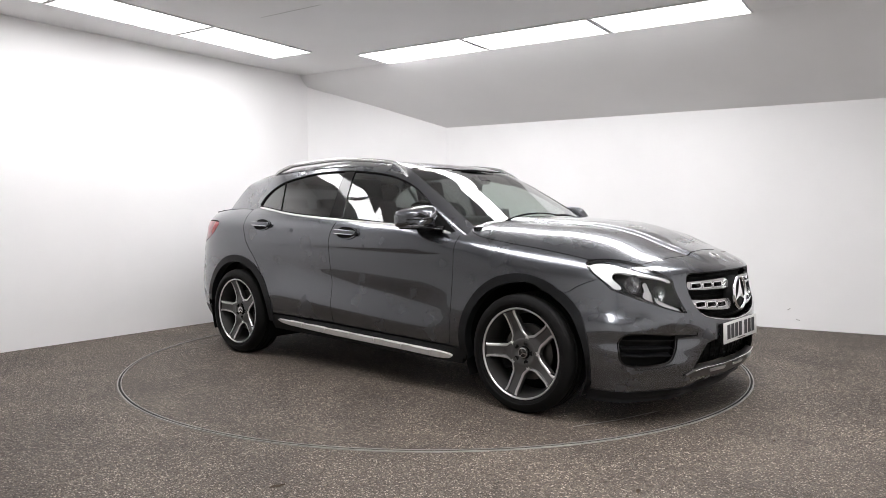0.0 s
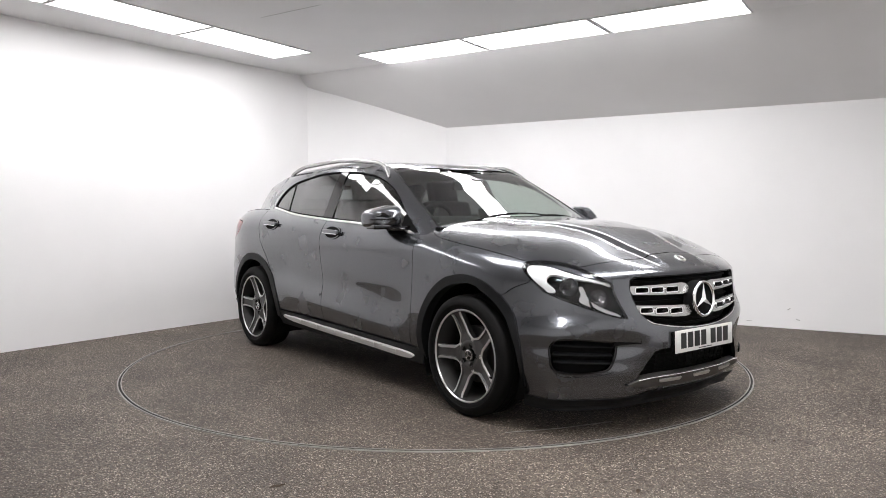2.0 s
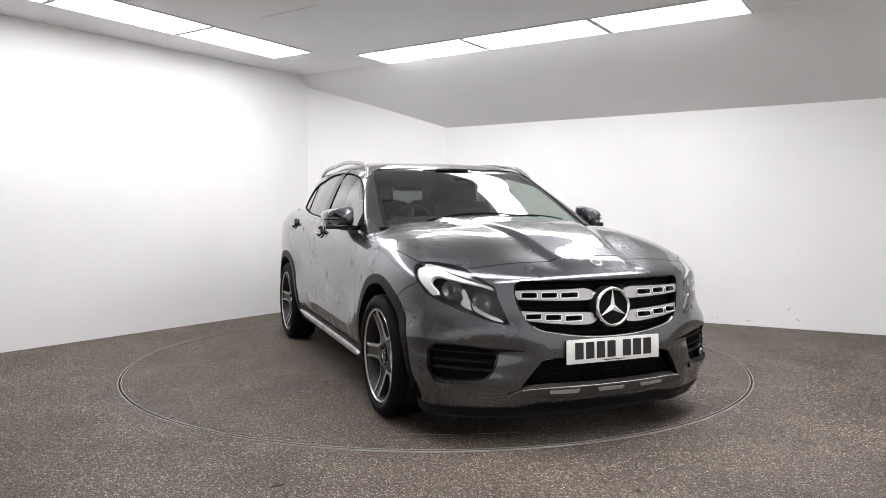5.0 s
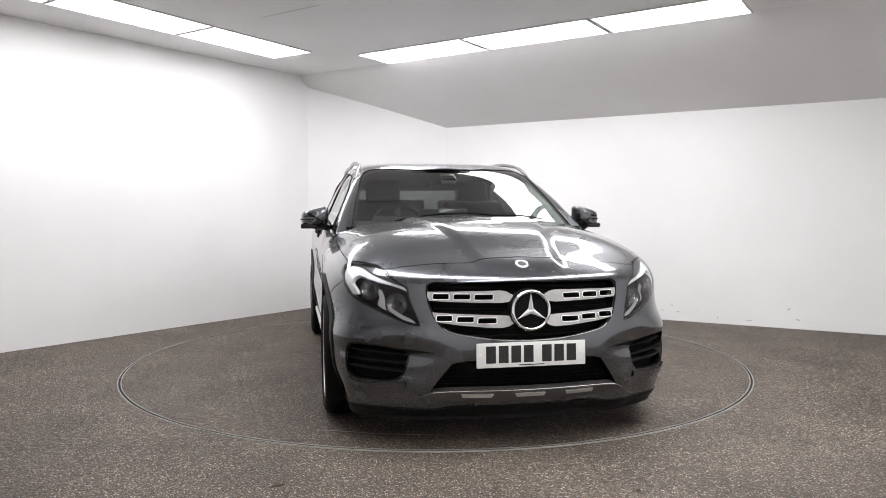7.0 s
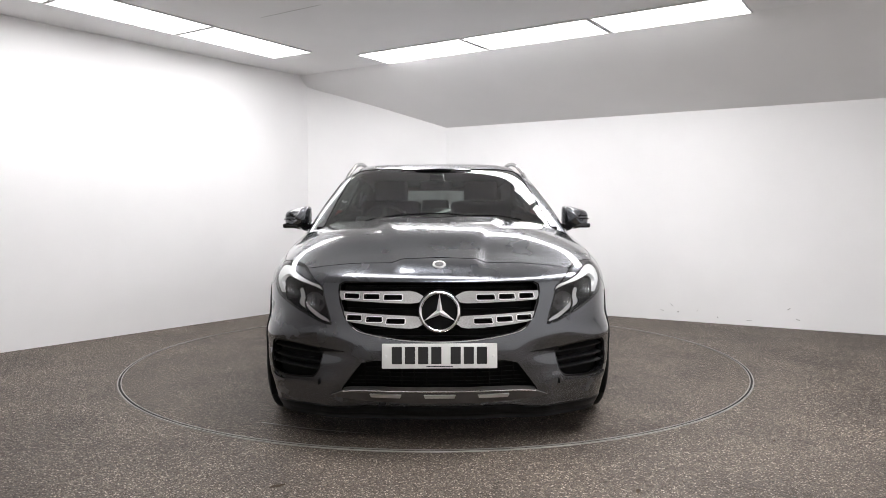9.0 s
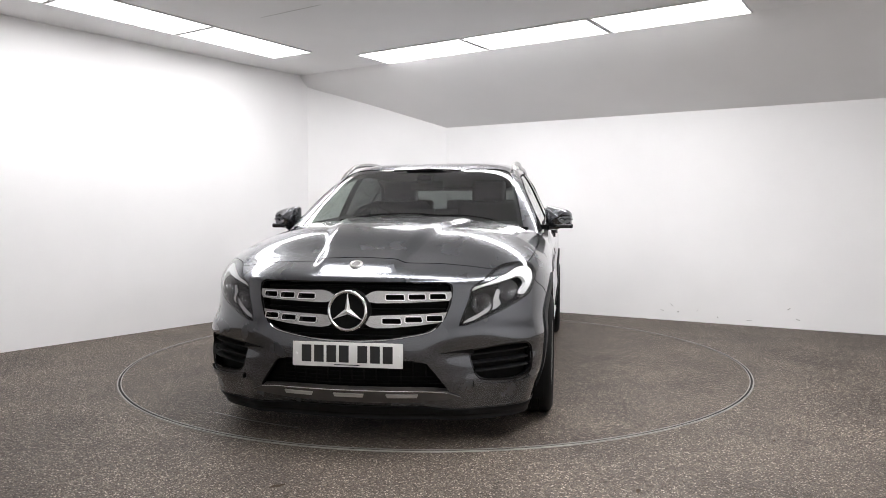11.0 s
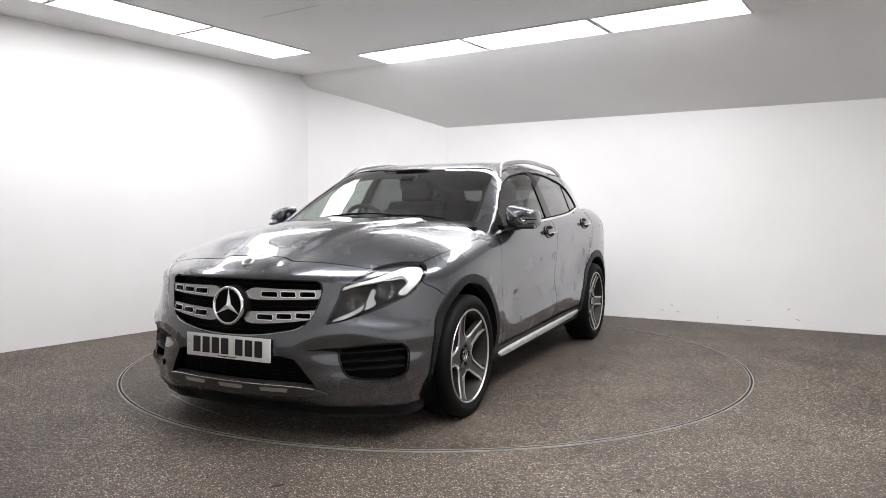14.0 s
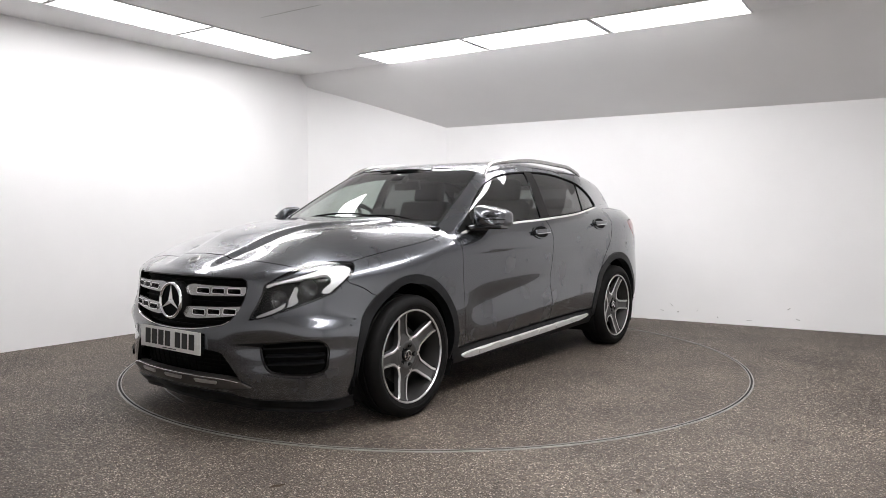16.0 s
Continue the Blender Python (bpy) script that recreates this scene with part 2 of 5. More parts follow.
def ceiling_light(a0, a1, b0, b1, glow=GLOW):
    """A flush lit panel in a slim white frame, spanning a0..a1 and b0..b1 of the ceiling grid."""
    ob = new("ceiling_light")
    tagged(ob, "lit white flat ceiling panel in a slim frame", "ceiling light", "ceiling panels")
    turn = Matrix(((U1.x, U2.x, 0), (U1.y, U2.y, 0), (0, 0, 1))).to_4x4()
    ob.matrix_basis = Matrix.Translation(place((a0 + a1) / 2, (b0 + b1) / 2, CEILING + 0.013)) @ turn
    w, l = abs(a1 - a0), abs(b1 - b0)
    bm = box(bmesh.new(), (w - 0.026, l - 0.026, 0.01), pose(0, 0, -0.012))
    part("diffuser", bm, glow, ob, "glowing white diffuser", False)
    bm = bmesh.new()
    for sx, sy, dx, dy in ((w, 0.012, 0, 1), (w, 0.012, 0, -1), (0.012, l - 0.025, 1, 0), (0.012, l - 0.025, -1, 0)):
        box(bm, (sx, sy, 0.024), pose(dx * (w / 2 - 0.006), dy * (l / 2 - 0.006), -0.012))
    part("frame", bm, FRAME, ob, "slim white metal frame", False)


def build_lights():
    for b in ((-1.572, -0.40), (-0.372, 0.80), (0.828, 1.95)):
        ceiling_light(0.955, 1.50, *b)
    for b in ((-0.372, 0.80), (0.828, 1.95)):
        ceiling_light(-1.95, -1.40, *b)
    # extra panel out of view, added to brighten the right floor
    ceiling_light(-3.98, -2.86, 2.25, 2.76, GLOW_BOOSTED)
    for a in ((-0.515, 0.635), (-1.66, -0.535), (-2.83, -1.68)):
        ceiling_light(*a, -2.37, -1.86, GLOW_DIMMED)
        # unseen right row, assumed opposite the left one and added for light
        ceiling_light(*a, 2.25, 2.76, GLOW_BOOSTED)


RADIUS = 2.225


def build_turntable():
    """The revolving disc: grit top, steel lip and a scored line; the fixed steel lip is in the floor round it."""
    table = new("turntable")
    tagged(table, "round grey-brown speckled revolving vehicle turntable, flush with the floor", "turntable")
    bm = bmesh.new()
    revolve(bm, [(0.001, 0.0), (1.0, 0.0), (RADIUS - 0.014, 0.0), (RADIUS - 0.014, -0.05)], 160, pose(0, 0, 0.003, 90))
    top = part("deck", bm, TABLE, table, "speckled grit deck")
    bm = revolve(bmesh.new(), [(RADIUS - 0.013, 0.0), (RADIUS - 0.013, 0.003), (RADIUS - 0.007, 0.003), (RADIUS - 0.007, 0.0)],
                 160, pose(0, 0, 0.003, 90))
    part("edge_band", bm, TRIM_STEEL, table, "thin worn steel edge band")
    # two scored lines across the deck, and their worn bright edge
    for a, b in (((0.70, -1.853), (0.96, -1.735)), ((0.96, -1.735), (1.235, -1.562))):
        d = Vector((b[0] - a[0], b[1] - a[1]))
        m = pose((a[0] + b[0]) / 2, (a[1] + b[1]) / 2, 0.0035, 0, 0, math.degrees(math.atan2(d.y, d.x)))
        part("scored_line", box(bmesh.new(), (d.length, 0.007, 0.002), m), TRIM_STEEL, table, "thin pale scored line", False)
    return table


def build_ring():
    bm = revolve(bmesh.new(), [(RADIUS + 0.006, -0.001), (RADIUS + 0.006, 0.005), (RADIUS + 0.013, 0.005), (RADIUS + 0.016, -0.001)],
                 160, pose(0, 0, 0, 90))
    tagged(part("turntable_surround", bm, TRIM_STEEL), "thin worn steel ring let into the floor", "ring", kind="structure")
    bm = revolve(bmesh.new(), [(RADIUS - 0.007, 0.002), (RADIUS + 0.006, 0.002)], 160, pose(0, 0, 0, 90))
    tagged(part("turntable_gap", bm, GAP), "narrow dark gap round the turntable", "gap", kind="structure")


def build_marks():
    """Scuffs low on the east wall, seams in the ceiling, scraps on the floor."""
    turn = math.degrees(math.atan2(RIGHT_DIR.y, RIGHT_DIR.x))
    wall = bpy.data.objects["wall_east"]
    for x, y, z, w, h, tilt in ((2.322, 1.894, 0.099, 0.035, 0.006, 6), (2.458, 1.814, 0.092, 0.015, 0.010, -20), (2.40, 1.848, 0.16, 0.05, 0.004, 40),
                                (2.788, 1.62, 0.062, 0.012, 0.012, 0), (3.035, 1.475, 0.052, 0.05, 0.005, 3), (3.337, 1.297, 0.184, 0.03, 0.007, -35),
                                (3.406, 1.257, 0.088, 0.035, 0.008, 12), (2.62, 1.72, 0.115, 0.02, 0.005, -50)):
        p = Vector((x, y)) - Vector((0.507, 0.862)) * 0.002
        part("scuff", box(bmesh.new(), (w, 0.002, h), pose(p.x, p.y, z, 0, tilt, turn), 0.0008, 1), SCUFF, wall, smooth=False)
    ceiling = bpy.data.objects["ceiling"]
    for a, b in (((-1.385, 0.335), (-0.86, -0.02)), ((2.05, 0.60), (2.62, 0.26))):
        d = Vector((b[0] - a[0], b[1] - a[1]))
        m = pose((a[0] + b[0]) / 2, (a[1] + b[1]) / 2, CEILING - 0.0005, 0, 0, math.degrees(math.atan2(d.y, d.x)))
        if a[0] < 0:
            part("seam", box(bmesh.new(), (d.length, 0.005, 0.002), m), SCUFF, ceiling, smooth=False)
    for x, y, turn_z, size in ((-0.642, -2.653, 20, 0.030), (0.792, -2.726, 70, 0.022), (-1.95, 0.35, 10, 0.018), (1.62, -2.1, 40, 0.012)):
        bm = bmesh.new()
        rows = [(-1, 0.0, 0), (-0.4, 0.32, 0.12), (0.3, 0.36, 0.05), (1, 0.02, 0.25)]
        left = [bm.verts.new((a * size, b * size, 0.003 + c * size)) for a, b, c in rows]
        mid = [bm.verts.new((a * size, 0, 0.001 + c * size * 0.4)) for a, b, c in rows]
        right = [bm.verts.new((a * size, -b * size - 0.0004, 0.002 + c * size * 0.8)) for a, b, c in rows]
        for i in range(3):
            bm.faces.new((left[i], left[i + 1], mid[i + 1], mid[i]))
            bm.faces.new((mid[i], mid[i + 1], right[i + 1], right[i]))
        ob = part("leaf_scrap", bm, LEAF)
        ob.matrix_basis = pose(x, y, 0, 0, 0, turn_z)
        tagged(ob, "small dry brown leaf scrap on the floor", "leaf", "floor litter")


build_studio()
build_lights()
build_ring()
build_marks()
TURNTABLE = build_turntable()

# ---- the car: smooth surfaces that its panels are cut from ----
# x forward from mid-wheelbase, y to its left, z up from the deck
AXLE = 1.3495
HUB_Z, TYRE_R = 0.3315, 0.3285
NR = 4.0
ARC, TOP = 1.40, 0.30
half = math.pi / 2

nose_x = spline([(0.14, 2.09), (0.20, 2.155), (0.27, 2.195), (0.38, 2.215), (0.50, 2.218), (0.60, 2.200), (0.70, 2.182), (0.80, 2.168)])
tail_x = spline([(0.20, -2.10), (0.35, -2.19), (0.55, -2.215), (0.75, -2.19), (0.90, -2.14), (1.0, -2.08)])
side_y = spline([(0.14, 0.80), (0.22, 0.835), (0.30, 0.862), (0.38, 0.880), (0.50, 0.889), (0.62, 0.886), (0.74, 0.884), (0.86, 0.888), (1.0, 0.887)])
shoulder = spline([(-2.3, 0.93), (-1.5, 0.955), (-0.9, 0.945), (0.0, 0.895), (0.9, 0.835), (1.5, 0.70), (2.3, 0.775)])
crown = spline([(-2.3, 1.26), (-1.5, 1.285), (-1.0, 1.295), (0.2, 1.30), (0.55, 1.20), (0.80, 1.072), (1.0, 1.060), (1.25, 1.044), (1.5, 1.026), (1.72, 0.988), (1.9, 0.932), (2.05, 0.900), (2.2, 0.882)])
crease_z = spline([(-2.2, 0.885), (-0.6, 0.882), (0.3, 0.882), (0.9, 0.872), (1.4, 0.83), (1.7, 0.80)])


def bump(x, width):
    return np.exp(-(x / width) ** 2)


def ease(x):
    x = np.clip(x, 0, 1)
    return x * x * (3 - 2 * x)


def width_at(x, z):
    """Half-width of the flanks: flared wheel arches, scooped doors with a falling crease."""
    w = side_y(z)
    flare = 0.018 * (bump(x - AXLE, 0.42) + bump(x + AXLE, 0.45)) * ease((z - 0.1) / 0.3) * ease((1.0 - z) / 0.25)
    doors = ease((x + 1.15) / 0.4) * ease((0.95 - x) / 0.35)
    line = 0.60 - 0.10 * x
    scoop = -0.016 * bump(z - line, 0.095) * doors
    lip = 0.007 * bump(z - (line - 0.17), 0.06) * doors
    taper = -0.025 * ease((-x - 1.4) / 1.0)
    return w + flare + scoop + lip + taper


def mu_at(x):
    """How full the top of the body is across: fuller by the cabin than at the nose."""
    x = np.asarray(x, float)
    return 2.2 + 0.7 * ease((x - 0.1) / 0.6) - 0.2 * ease((x - 1.2) / 0.6)


def front_power(z, phi):
    """How square the nose is in plan: rounder in the middle, squarer at the corners and most so low down."""
    return 2.42 + ease((np.asarray(phi, float) - 0.65) / 0.4) * (0.25 + 0.65 * ease((0.60 - np.asarray(z, float)) / 0.15))


def body_point(s, v):
    """The lower body. s runs round it from the middle of the nose, positive to the left; v rises from sill to shoulder, then in over the top."""
    s, v = np.asarray(s, float), np.asarray(v, float)
    side, u = np.sign(s + 1e-12), np.abs(s)
    front, rear = u < ARC, u > ARC + 2 * AXLE
    x0 = np.where(front, AXLE, np.where(rear, -AXLE, AXLE - (u - ARC)))
    phi = np.where(front, u / ARC * half, np.where(rear, half - np.minimum((u - ARC - 2 * AXLE) / ARC, 1) * half, half))
    e = np.where(front, front_power(np.minimum(v, 0.8), phi), NR)
    c, q = np.maximum(np.cos(phi), 0), np.maximum(np.sin(phi), 0)
    r = (c ** e + q ** e) ** (-1 / e)
    c, q = c * r, q * r
    x = x0 + np.where(front, 0.8 * c, np.where(rear, -0.8 * c, 0))
    for _ in range(3):
        zs = shoulder(x)
        a = np.clip((v - zs) / TOP, 0, half)
        z0 = np.minimum(v, zs)
        rho = np.maximum(np.cos(a), 1e-9) ** (2 / mu_at(x))
        corner = ease((phi - 0.36) / 0.30) * np.where(front, 1.0, 0.0) * ease((phi + 0.75 - half) * -1 / 0.25 + 1.6)
        sculpt = 0.019 * bump(z0 - 0.553, 0.060) - 0.012 * bump(z0 - 0.450, 0.04) + 0.026 * bump(z0 - 0.27, 0.08) + 0.062 * ease((0.28 - z0) / 0.13)
        reach = np.where(front, nose_x(z0) - AXLE + corner * sculpt, np.where(rear, tail_x(z0) + AXLE, 0))
        x = x0 + rho * reach * c
    y = rho * (width_at(np.where(front, AXLE + 0.35 * (x - AXLE), x), z0) + corner * sculpt * 0.6) * q
    z = z0 + np.maximum(crown(x) - zs, 0.01) * np.maximum(np.sin(a), 0) ** (2 / mu_at(x))
    # shoulder crease: undercut below, fading above
    over = z - crease_z(x)
    y = y + 0.004 * q * ease((over + 0.034) / 0.034) * ease((0.07 - over) / 0.07) * ease((0.95 - x) / 0.4) * ease((x + 2.0) / 0.5)
    # bonnet: raised middle with two creases that run together towards the nose
    ay = np.abs(y)
    ridge = 0.20 + 0.20 * ease((2.15 - x) / 1.3)
    on_hood = ease((ay * 0 + np.sin(a) - 0.35) / 0.3) * ease((x - 0.6) / 0.3)
    z = z + on_hood * (0.018 * ease((ridge + 0.03 - ay) / 0.07) + 0.004 * bump(ay - ridge - 0.20, 0.12))
    return np.stack([x, side * y, z], -1)


def lift(x, z):
    """v for a height z at x."""
    zs = shoulder(x)
    k = np.clip((z - zs) / np.maximum(crown(x) - zs, 0.01), 0, 1)
    return np.where(z <= zs, z, zs + TOP * np.arcsin(k ** (mu_at(x) / 2)))


def from_side(pts, sign):
    """Outline given by (x, z) in side view."""
    x, z = np.array(pts, float).T
    v = lift(x, z)
    lo, hi = np.full(len(x), 1e-4), np.full(len(x), 2 * ARC + 2 * AXLE)
    for _ in range(22):
        mid = (lo + hi) / 2
        ahead = body_point(mid, v)[:, 0] > x
        lo, hi = np.where(ahead, mid, lo), np.where(ahead, hi, mid)
    return [(sign * float(u), float(w)) for u, w in zip(lo, v)]


def from_front(pts):
    """Outline given by (y, z) in front view."""
    y, z = np.array(pts, float).T
    lo, hi = np.zeros(len(y)), np.full(len(y), ARC)
    v = lift(np.full(len(y), 2.0), z)
    for _ in range(22):
        mid = (lo + hi) / 2
        for _ in range(2):
            v = 0.3 * v + 0.7 * lift(body_point(mid, v)[:, 0], z)
        short = body_point(mid, v)[:, 1] < np.abs(y)
        lo, hi = np.where(short, mid, lo), np.where(short, hi, mid)
    return [(math.copysign(float(u), c), float(w)) for u, c, w in zip(lo, y, v)]


def from_both(pts, sign):
    """Outline of mixed points: (y, z) in front view where the first is under 1, else (x, z) in side view."""
    back = [p for p in pts if p[0] > 1]
    side, front = iter(from_side(back, sign) if back else []), iter(from_front([(sign * p[0], p[1]) for p in pts if p[0] <= 1]))
    return [next(side) if p[0] > 1 else next(front) for p in pts]


belt_z = spline([(1.2, 0.90), (0.85, 0.965), (0.35, 1.012), (-0.2, 1.042), (-0.83, 1.088), (-1.12, 1.125), (-1.6, 1.14), (-2.1, 1.10)])
roof_z = spline([(1.30, 0.885), (1.10, 0.985), (0.95, 1.070), (0.62, 1.256), (0.34, 1.402), (0.20, 1.442), (0.0, 1.469), (-0.3, 1.489), (-0.7, 1.486), (-1.1, 1.455), (-1.5, 1.395), (-1.66, 1.352), (-1.85, 1.20), (-2.0, 1.08), (-2.1, 1.02)])
green_y = spline([(1.2, 0.82), (0.85, 0.845), (0.3, 0.848), (-0.4, 0.842), (-0.8, 0.828), (-1.1, 0.795), (-1.5, 0.71), (-1.9, 0.60), (-2.1, 0.52)])
LEAN, BOX = 0.25, 7.0


def glass_point(x, h):
    """The greenhouse: x along the car, h from the belt (0) up and over the roof (1 is the middle line); h is signed by side."""
    x, h = np.asarray(x, float), np.asarray(h, float)
    side, k = np.sign(h + 1e-12), np.abs(h)
    base = belt_z(x) - 0.03
    bow = np.where(x > -0.7, 0.30, -0.10) * ease(np.abs(x + 0.7) / 0.6)
    tall = np.clip((roof_z(x + bow * (0.9 * green_y(x)) ** 2) - base) / 0.42, 0, 1)
    sharp = BOX + 14 * (1 - tall)
    y = green_y(x) * (1 - LEAN * k * tall) * np.maximum(1 - k ** sharp, 0) ** (1 / sharp)
    z = base + k * np.maximum(roof_z(x + bow * y * y) - base, 0.004)
    return np.stack([x, side * y, z], -1)


def dome(x, w):
    """The same surface by an even measure: w = 0 at the middle line, 1 at the belt, signed."""
    w = np.asarray(w, float)
    a = np.clip(1 - np.abs(w), 0, 1) * half
    return glass_point(x, np.where(w < 0, -1, 1) * np.sin(a) ** 0.8)


def h_to_w(h):
    return 1 - math.asin(min(max(h, 0), 1) ** 1.25) / half


def green_side(pts, sign):
    """Outline by (x, z) in side view."""
    out = []
    for x, z in pts:
        lo, hi = 0.0, 1.0
        for _ in range(40):
            mid = (lo + hi) / 2
            if glass_point(x, mid)[2] < z:
                lo = mid
            else:
                hi = mid
        out.append((x, sign * h_to_w(lo)))
    return out


def green_plan(pts):
    """Outline by (x, y) from above."""
    out = []
    for x, y in pts:
        lo, hi = 0.0, 1.0
        for _ in range(40):
            mid = (lo + hi) / 2
            if glass_point(x, mid)[1] > abs(y):
                lo = mid
            else:
                hi = mid
        out.append((x, math.copysign(h_to_w(lo), y) if abs(y) > 1e-6 else 0.0))
    return out


# ---- cutting panels ----
def dense(pts, step=0.02, closed=True):
    out, n = [], len(pts)
    for i in range(n if closed else n - 1):
        a, b = pts[i], pts[(i + 1) % n]
        k = max(1, int(math.hypot(b[0] - a[0], b[1] - a[1]) / step))
        out += [(a[0] + (b[0] - a[0]) * j / k, a[1] + (b[1] - a[1]) * j / k) for j in range(k)]
    if not closed:
        out.append(pts[-1])
    return out


def curved(pts, closed=False, k=8):
    """Catmull-Rom through points."""
    out, n = [], len(pts)
    for i in range(n if closed else n - 1):
        p = [pts[(i + d) % n] if closed else pts[min(max(i + d, 0), n - 1)] for d in (-1, 0, 1, 2)]
        for j in range(k):
            t = j / k
            out.append(tuple(0.5 * (2 * p[1][c] + (p[2][c] - p[0][c]) * t + (2 * p[0][c] - 5 * p[1][c] + 4 * p[2][c] - p[3][c]) * t * t
                                    + (3 * p[1][c] - p[0][c] - 3 * p[2][c] + p[3][c]) * t**3) for c in (0, 1)))
    if not closed:
        out.append(pts[-1])
    return out


def inside(points, poly):
    points, poly = np.asarray(points), np.asarray(poly)
    res = np.zeros(len(points), bool)
    x, y = points[:, 0], points[:, 1]
    for (x0, y0), (x1, y1) in zip(poly, np.roll(poly, -1, 0)):
        if y0 != y1:
            hit = ((y0 > y) != (y1 > y)) & (x < (x1 - x0) * (y - y0) / (y1 - y0) + x0)
            res ^= hit
    return res


def shrink(poly, d):
    """Moves an outline inwards by d."""
    p = np.asarray(poly, float)
    area = np.sum(p[:, 0] * np.roll(p[:, 1], -1) - np.roll(p[:, 0], -1) * p[:, 1])
    t = np.roll(p, -1, 0) - np.roll(p, 1, 0)
    t /= np.maximum(np.linalg.norm(t, axis=1), 1e-9)[:, None]
    n = np.stack([-t[:, 1], t[:, 0]], 1) * (1 if area > 0 else -1)
    return [tuple(q) for q in p + n * d]


def shell(name, surface, outline, mat, parent, holes=(), step=0.022, gap=0.0028, depth=0.014, proud=0.0, label="", stretch=(1, 1), flip=1):
    """A panel cut from a surface: its outline less its holes, with turned-in edges. proud lifts it off the surface."""
    from mathutils.geometry import delaunay_2d_cdt
    lines = [shrink(dense(outline, step), gap)] + [shrink(dense(h, step), -gap) for h in holes]
    pts, edges = [], []
    for line in lines:
        k = len(pts)
        pts += [Vector((p[0] * stretch[0], p[1] * stretch[1])) for p in line]
        edges += [(k + i, k + (i + 1) % len(line)) for i in range(len(line))]
    lo, hi = np.min(np.array(pts), 0), np.max(np.array(pts), 0)
    gx, gy = np.meshgrid(np.arange(lo[0] + step / 2, hi[0], step), np.arange(lo[1] + step / 2, hi[1], step))
    grid = np.stack([gx.ravel(), gy.ravel()], 1)
    scaled = [np.array(l) * np.array(stretch) for l in lines]
    keep = inside(grid, scaled[0])
    for l in scaled[1:]:
        keep &= ~inside(grid, l)
    grid = grid[keep]
    ring = np.concatenate(scaled)
    near = np.ones(len(grid), bool)
    for i in range(0, len(grid), 500):
        d = np.linalg.norm(grid[i:i + 500, None] - ring[None], axis=2).min(1)
        near[i:i + 500] = d > step * 0.45
    pts += [Vector(p) for p in grid[near]]
    vs, _, faces, _, _, _ = delaunay_2d_cdt(pts, edges, [], 0, 1e-6)
    v2 = np.array([tuple(v) for v in vs])
    tri = np.array([f for f in faces if len(f) == 3])
    mid = v2[tri].mean(1)
    keep = inside(mid, scaled[0])
    for l in scaled[1:]:
        keep &= ~inside(mid, l)
    tri = tri[keep]
    # loose slivers are dropped
    group = np.arange(len(v2))
    for _ in range(200):
        low = group[tri].min(1)
        before = group.copy()
        for c in range(3):
            np.minimum.at(group, tri[:, c], low)
        group = group[group]
        if (before == group).all():
            break
    owner = group[tri[:, 0]]
    names, counts = np.unique(owner, return_counts=True)
    tri = tri[np.isin(owner, names[counts > 0.15 * len(tri)])]
    uv = v2 / np.array(stretch)
    p3 = surface(uv[:, 0], uv[:, 1])
    e = 1e-3
    du = surface(uv[:, 0] + e, uv[:, 1]) - surface(uv[:, 0] - e, uv[:, 1])
    dv = surface(uv[:, 0], uv[:, 1] + e) - surface(uv[:, 0], uv[:, 1] - e)
    nrm = np.cross(du, dv)
    size = np.linalg.norm(nrm, axis=1)
    bad = size < 1e-12
    nrm = nrm / np.maximum(size, 1e-12)[:, None] * flip
    centre = np.array([0.0, 0.0, 0.55])
    nrm[bad] = (p3 - centre)[bad] / np.maximum(np.linalg.norm(p3 - centre, axis=1), 1e-9)[bad][:, None]
    if (nrm * (p3 - centre)).sum() < 0:
        nrm = -nrm
    wrong = (nrm * (p3 - centre)).sum(1) < -0.35
    nrm[wrong] = -nrm[wrong]
    p3 = p3 + nrm * proud
    a, b, c = p3[tri[:, 0]], p3[tri[:, 1]], p3[tri[:, 2]]
    facing = (np.cross(b - a, c - a) * nrm[tri].sum(1)).sum(1)
    tri[facing < 0] = tri[facing < 0][:, ::-1]
    count = {}
    for t in tri:
        for i in range(3):
            k = (int(t[i]), int(t[(i + 1) % 3]))
            count[k] = count.get(k, 0) + 1
    rim = [k for k in count if (k[1], k[0]) not in count]
    verts, norms, fs = p3.tolist(), nrm.tolist(), tri.tolist()
    if depth:
        top, low = {}, {}
        for i, j in rim:
            for q in (i, j):
                if q not in top:
                    top[q] = len(verts)
                    verts.append(p3[q].tolist())
                    low[q] = len(verts)
                    verts.append((p3[q] - nrm[q] * (depth + proud)).tolist())
                    norms += [nrm[q].tolist()] * 2
            fs.append([top[j], top[i], low[i], low[j]])
            d = np.cross(p3[j] - p3[i], nrm[i])
            d = d / max(np.linalg.norm(d), 1e-9)
            for q in (i, j):
                for w in (top[q], low[q]):
                    norms[w] = d.tolist()
    me = bpy.data.meshes.new(name)
    me.from_pydata(verts, [], fs)
    me.materials.append(mat)
    # painted panels get black turned-in edges, which paint in the gaps' shade
    if mat is PAINT:
        me.materials.append(MATT)
        me.polygons.foreach_set("material_index", [0] * len(tri) + [1] * (len(fs) - len(tri)))
    me.polygons.foreach_set("use_smooth", [True] * len(me.polygons))
    me.normals_split_custom_set_from_vertices(norms)
    ob = new(name, me)
    ob.parent = parent
    if label:
        ob["label"] = label
    return ob


def body_panel(name, outline, mat=None, parent=None, **more):
    return shell(name, body_point, outline, mat or PAINT, parent or CAR, **more)


def green_panel(name, outline, mat=None, parent=None, **more):
    more.setdefault("stretch", (1, 0.75))
    return shell(name, dome, outline, mat or PAINT, parent or CAR, **more)


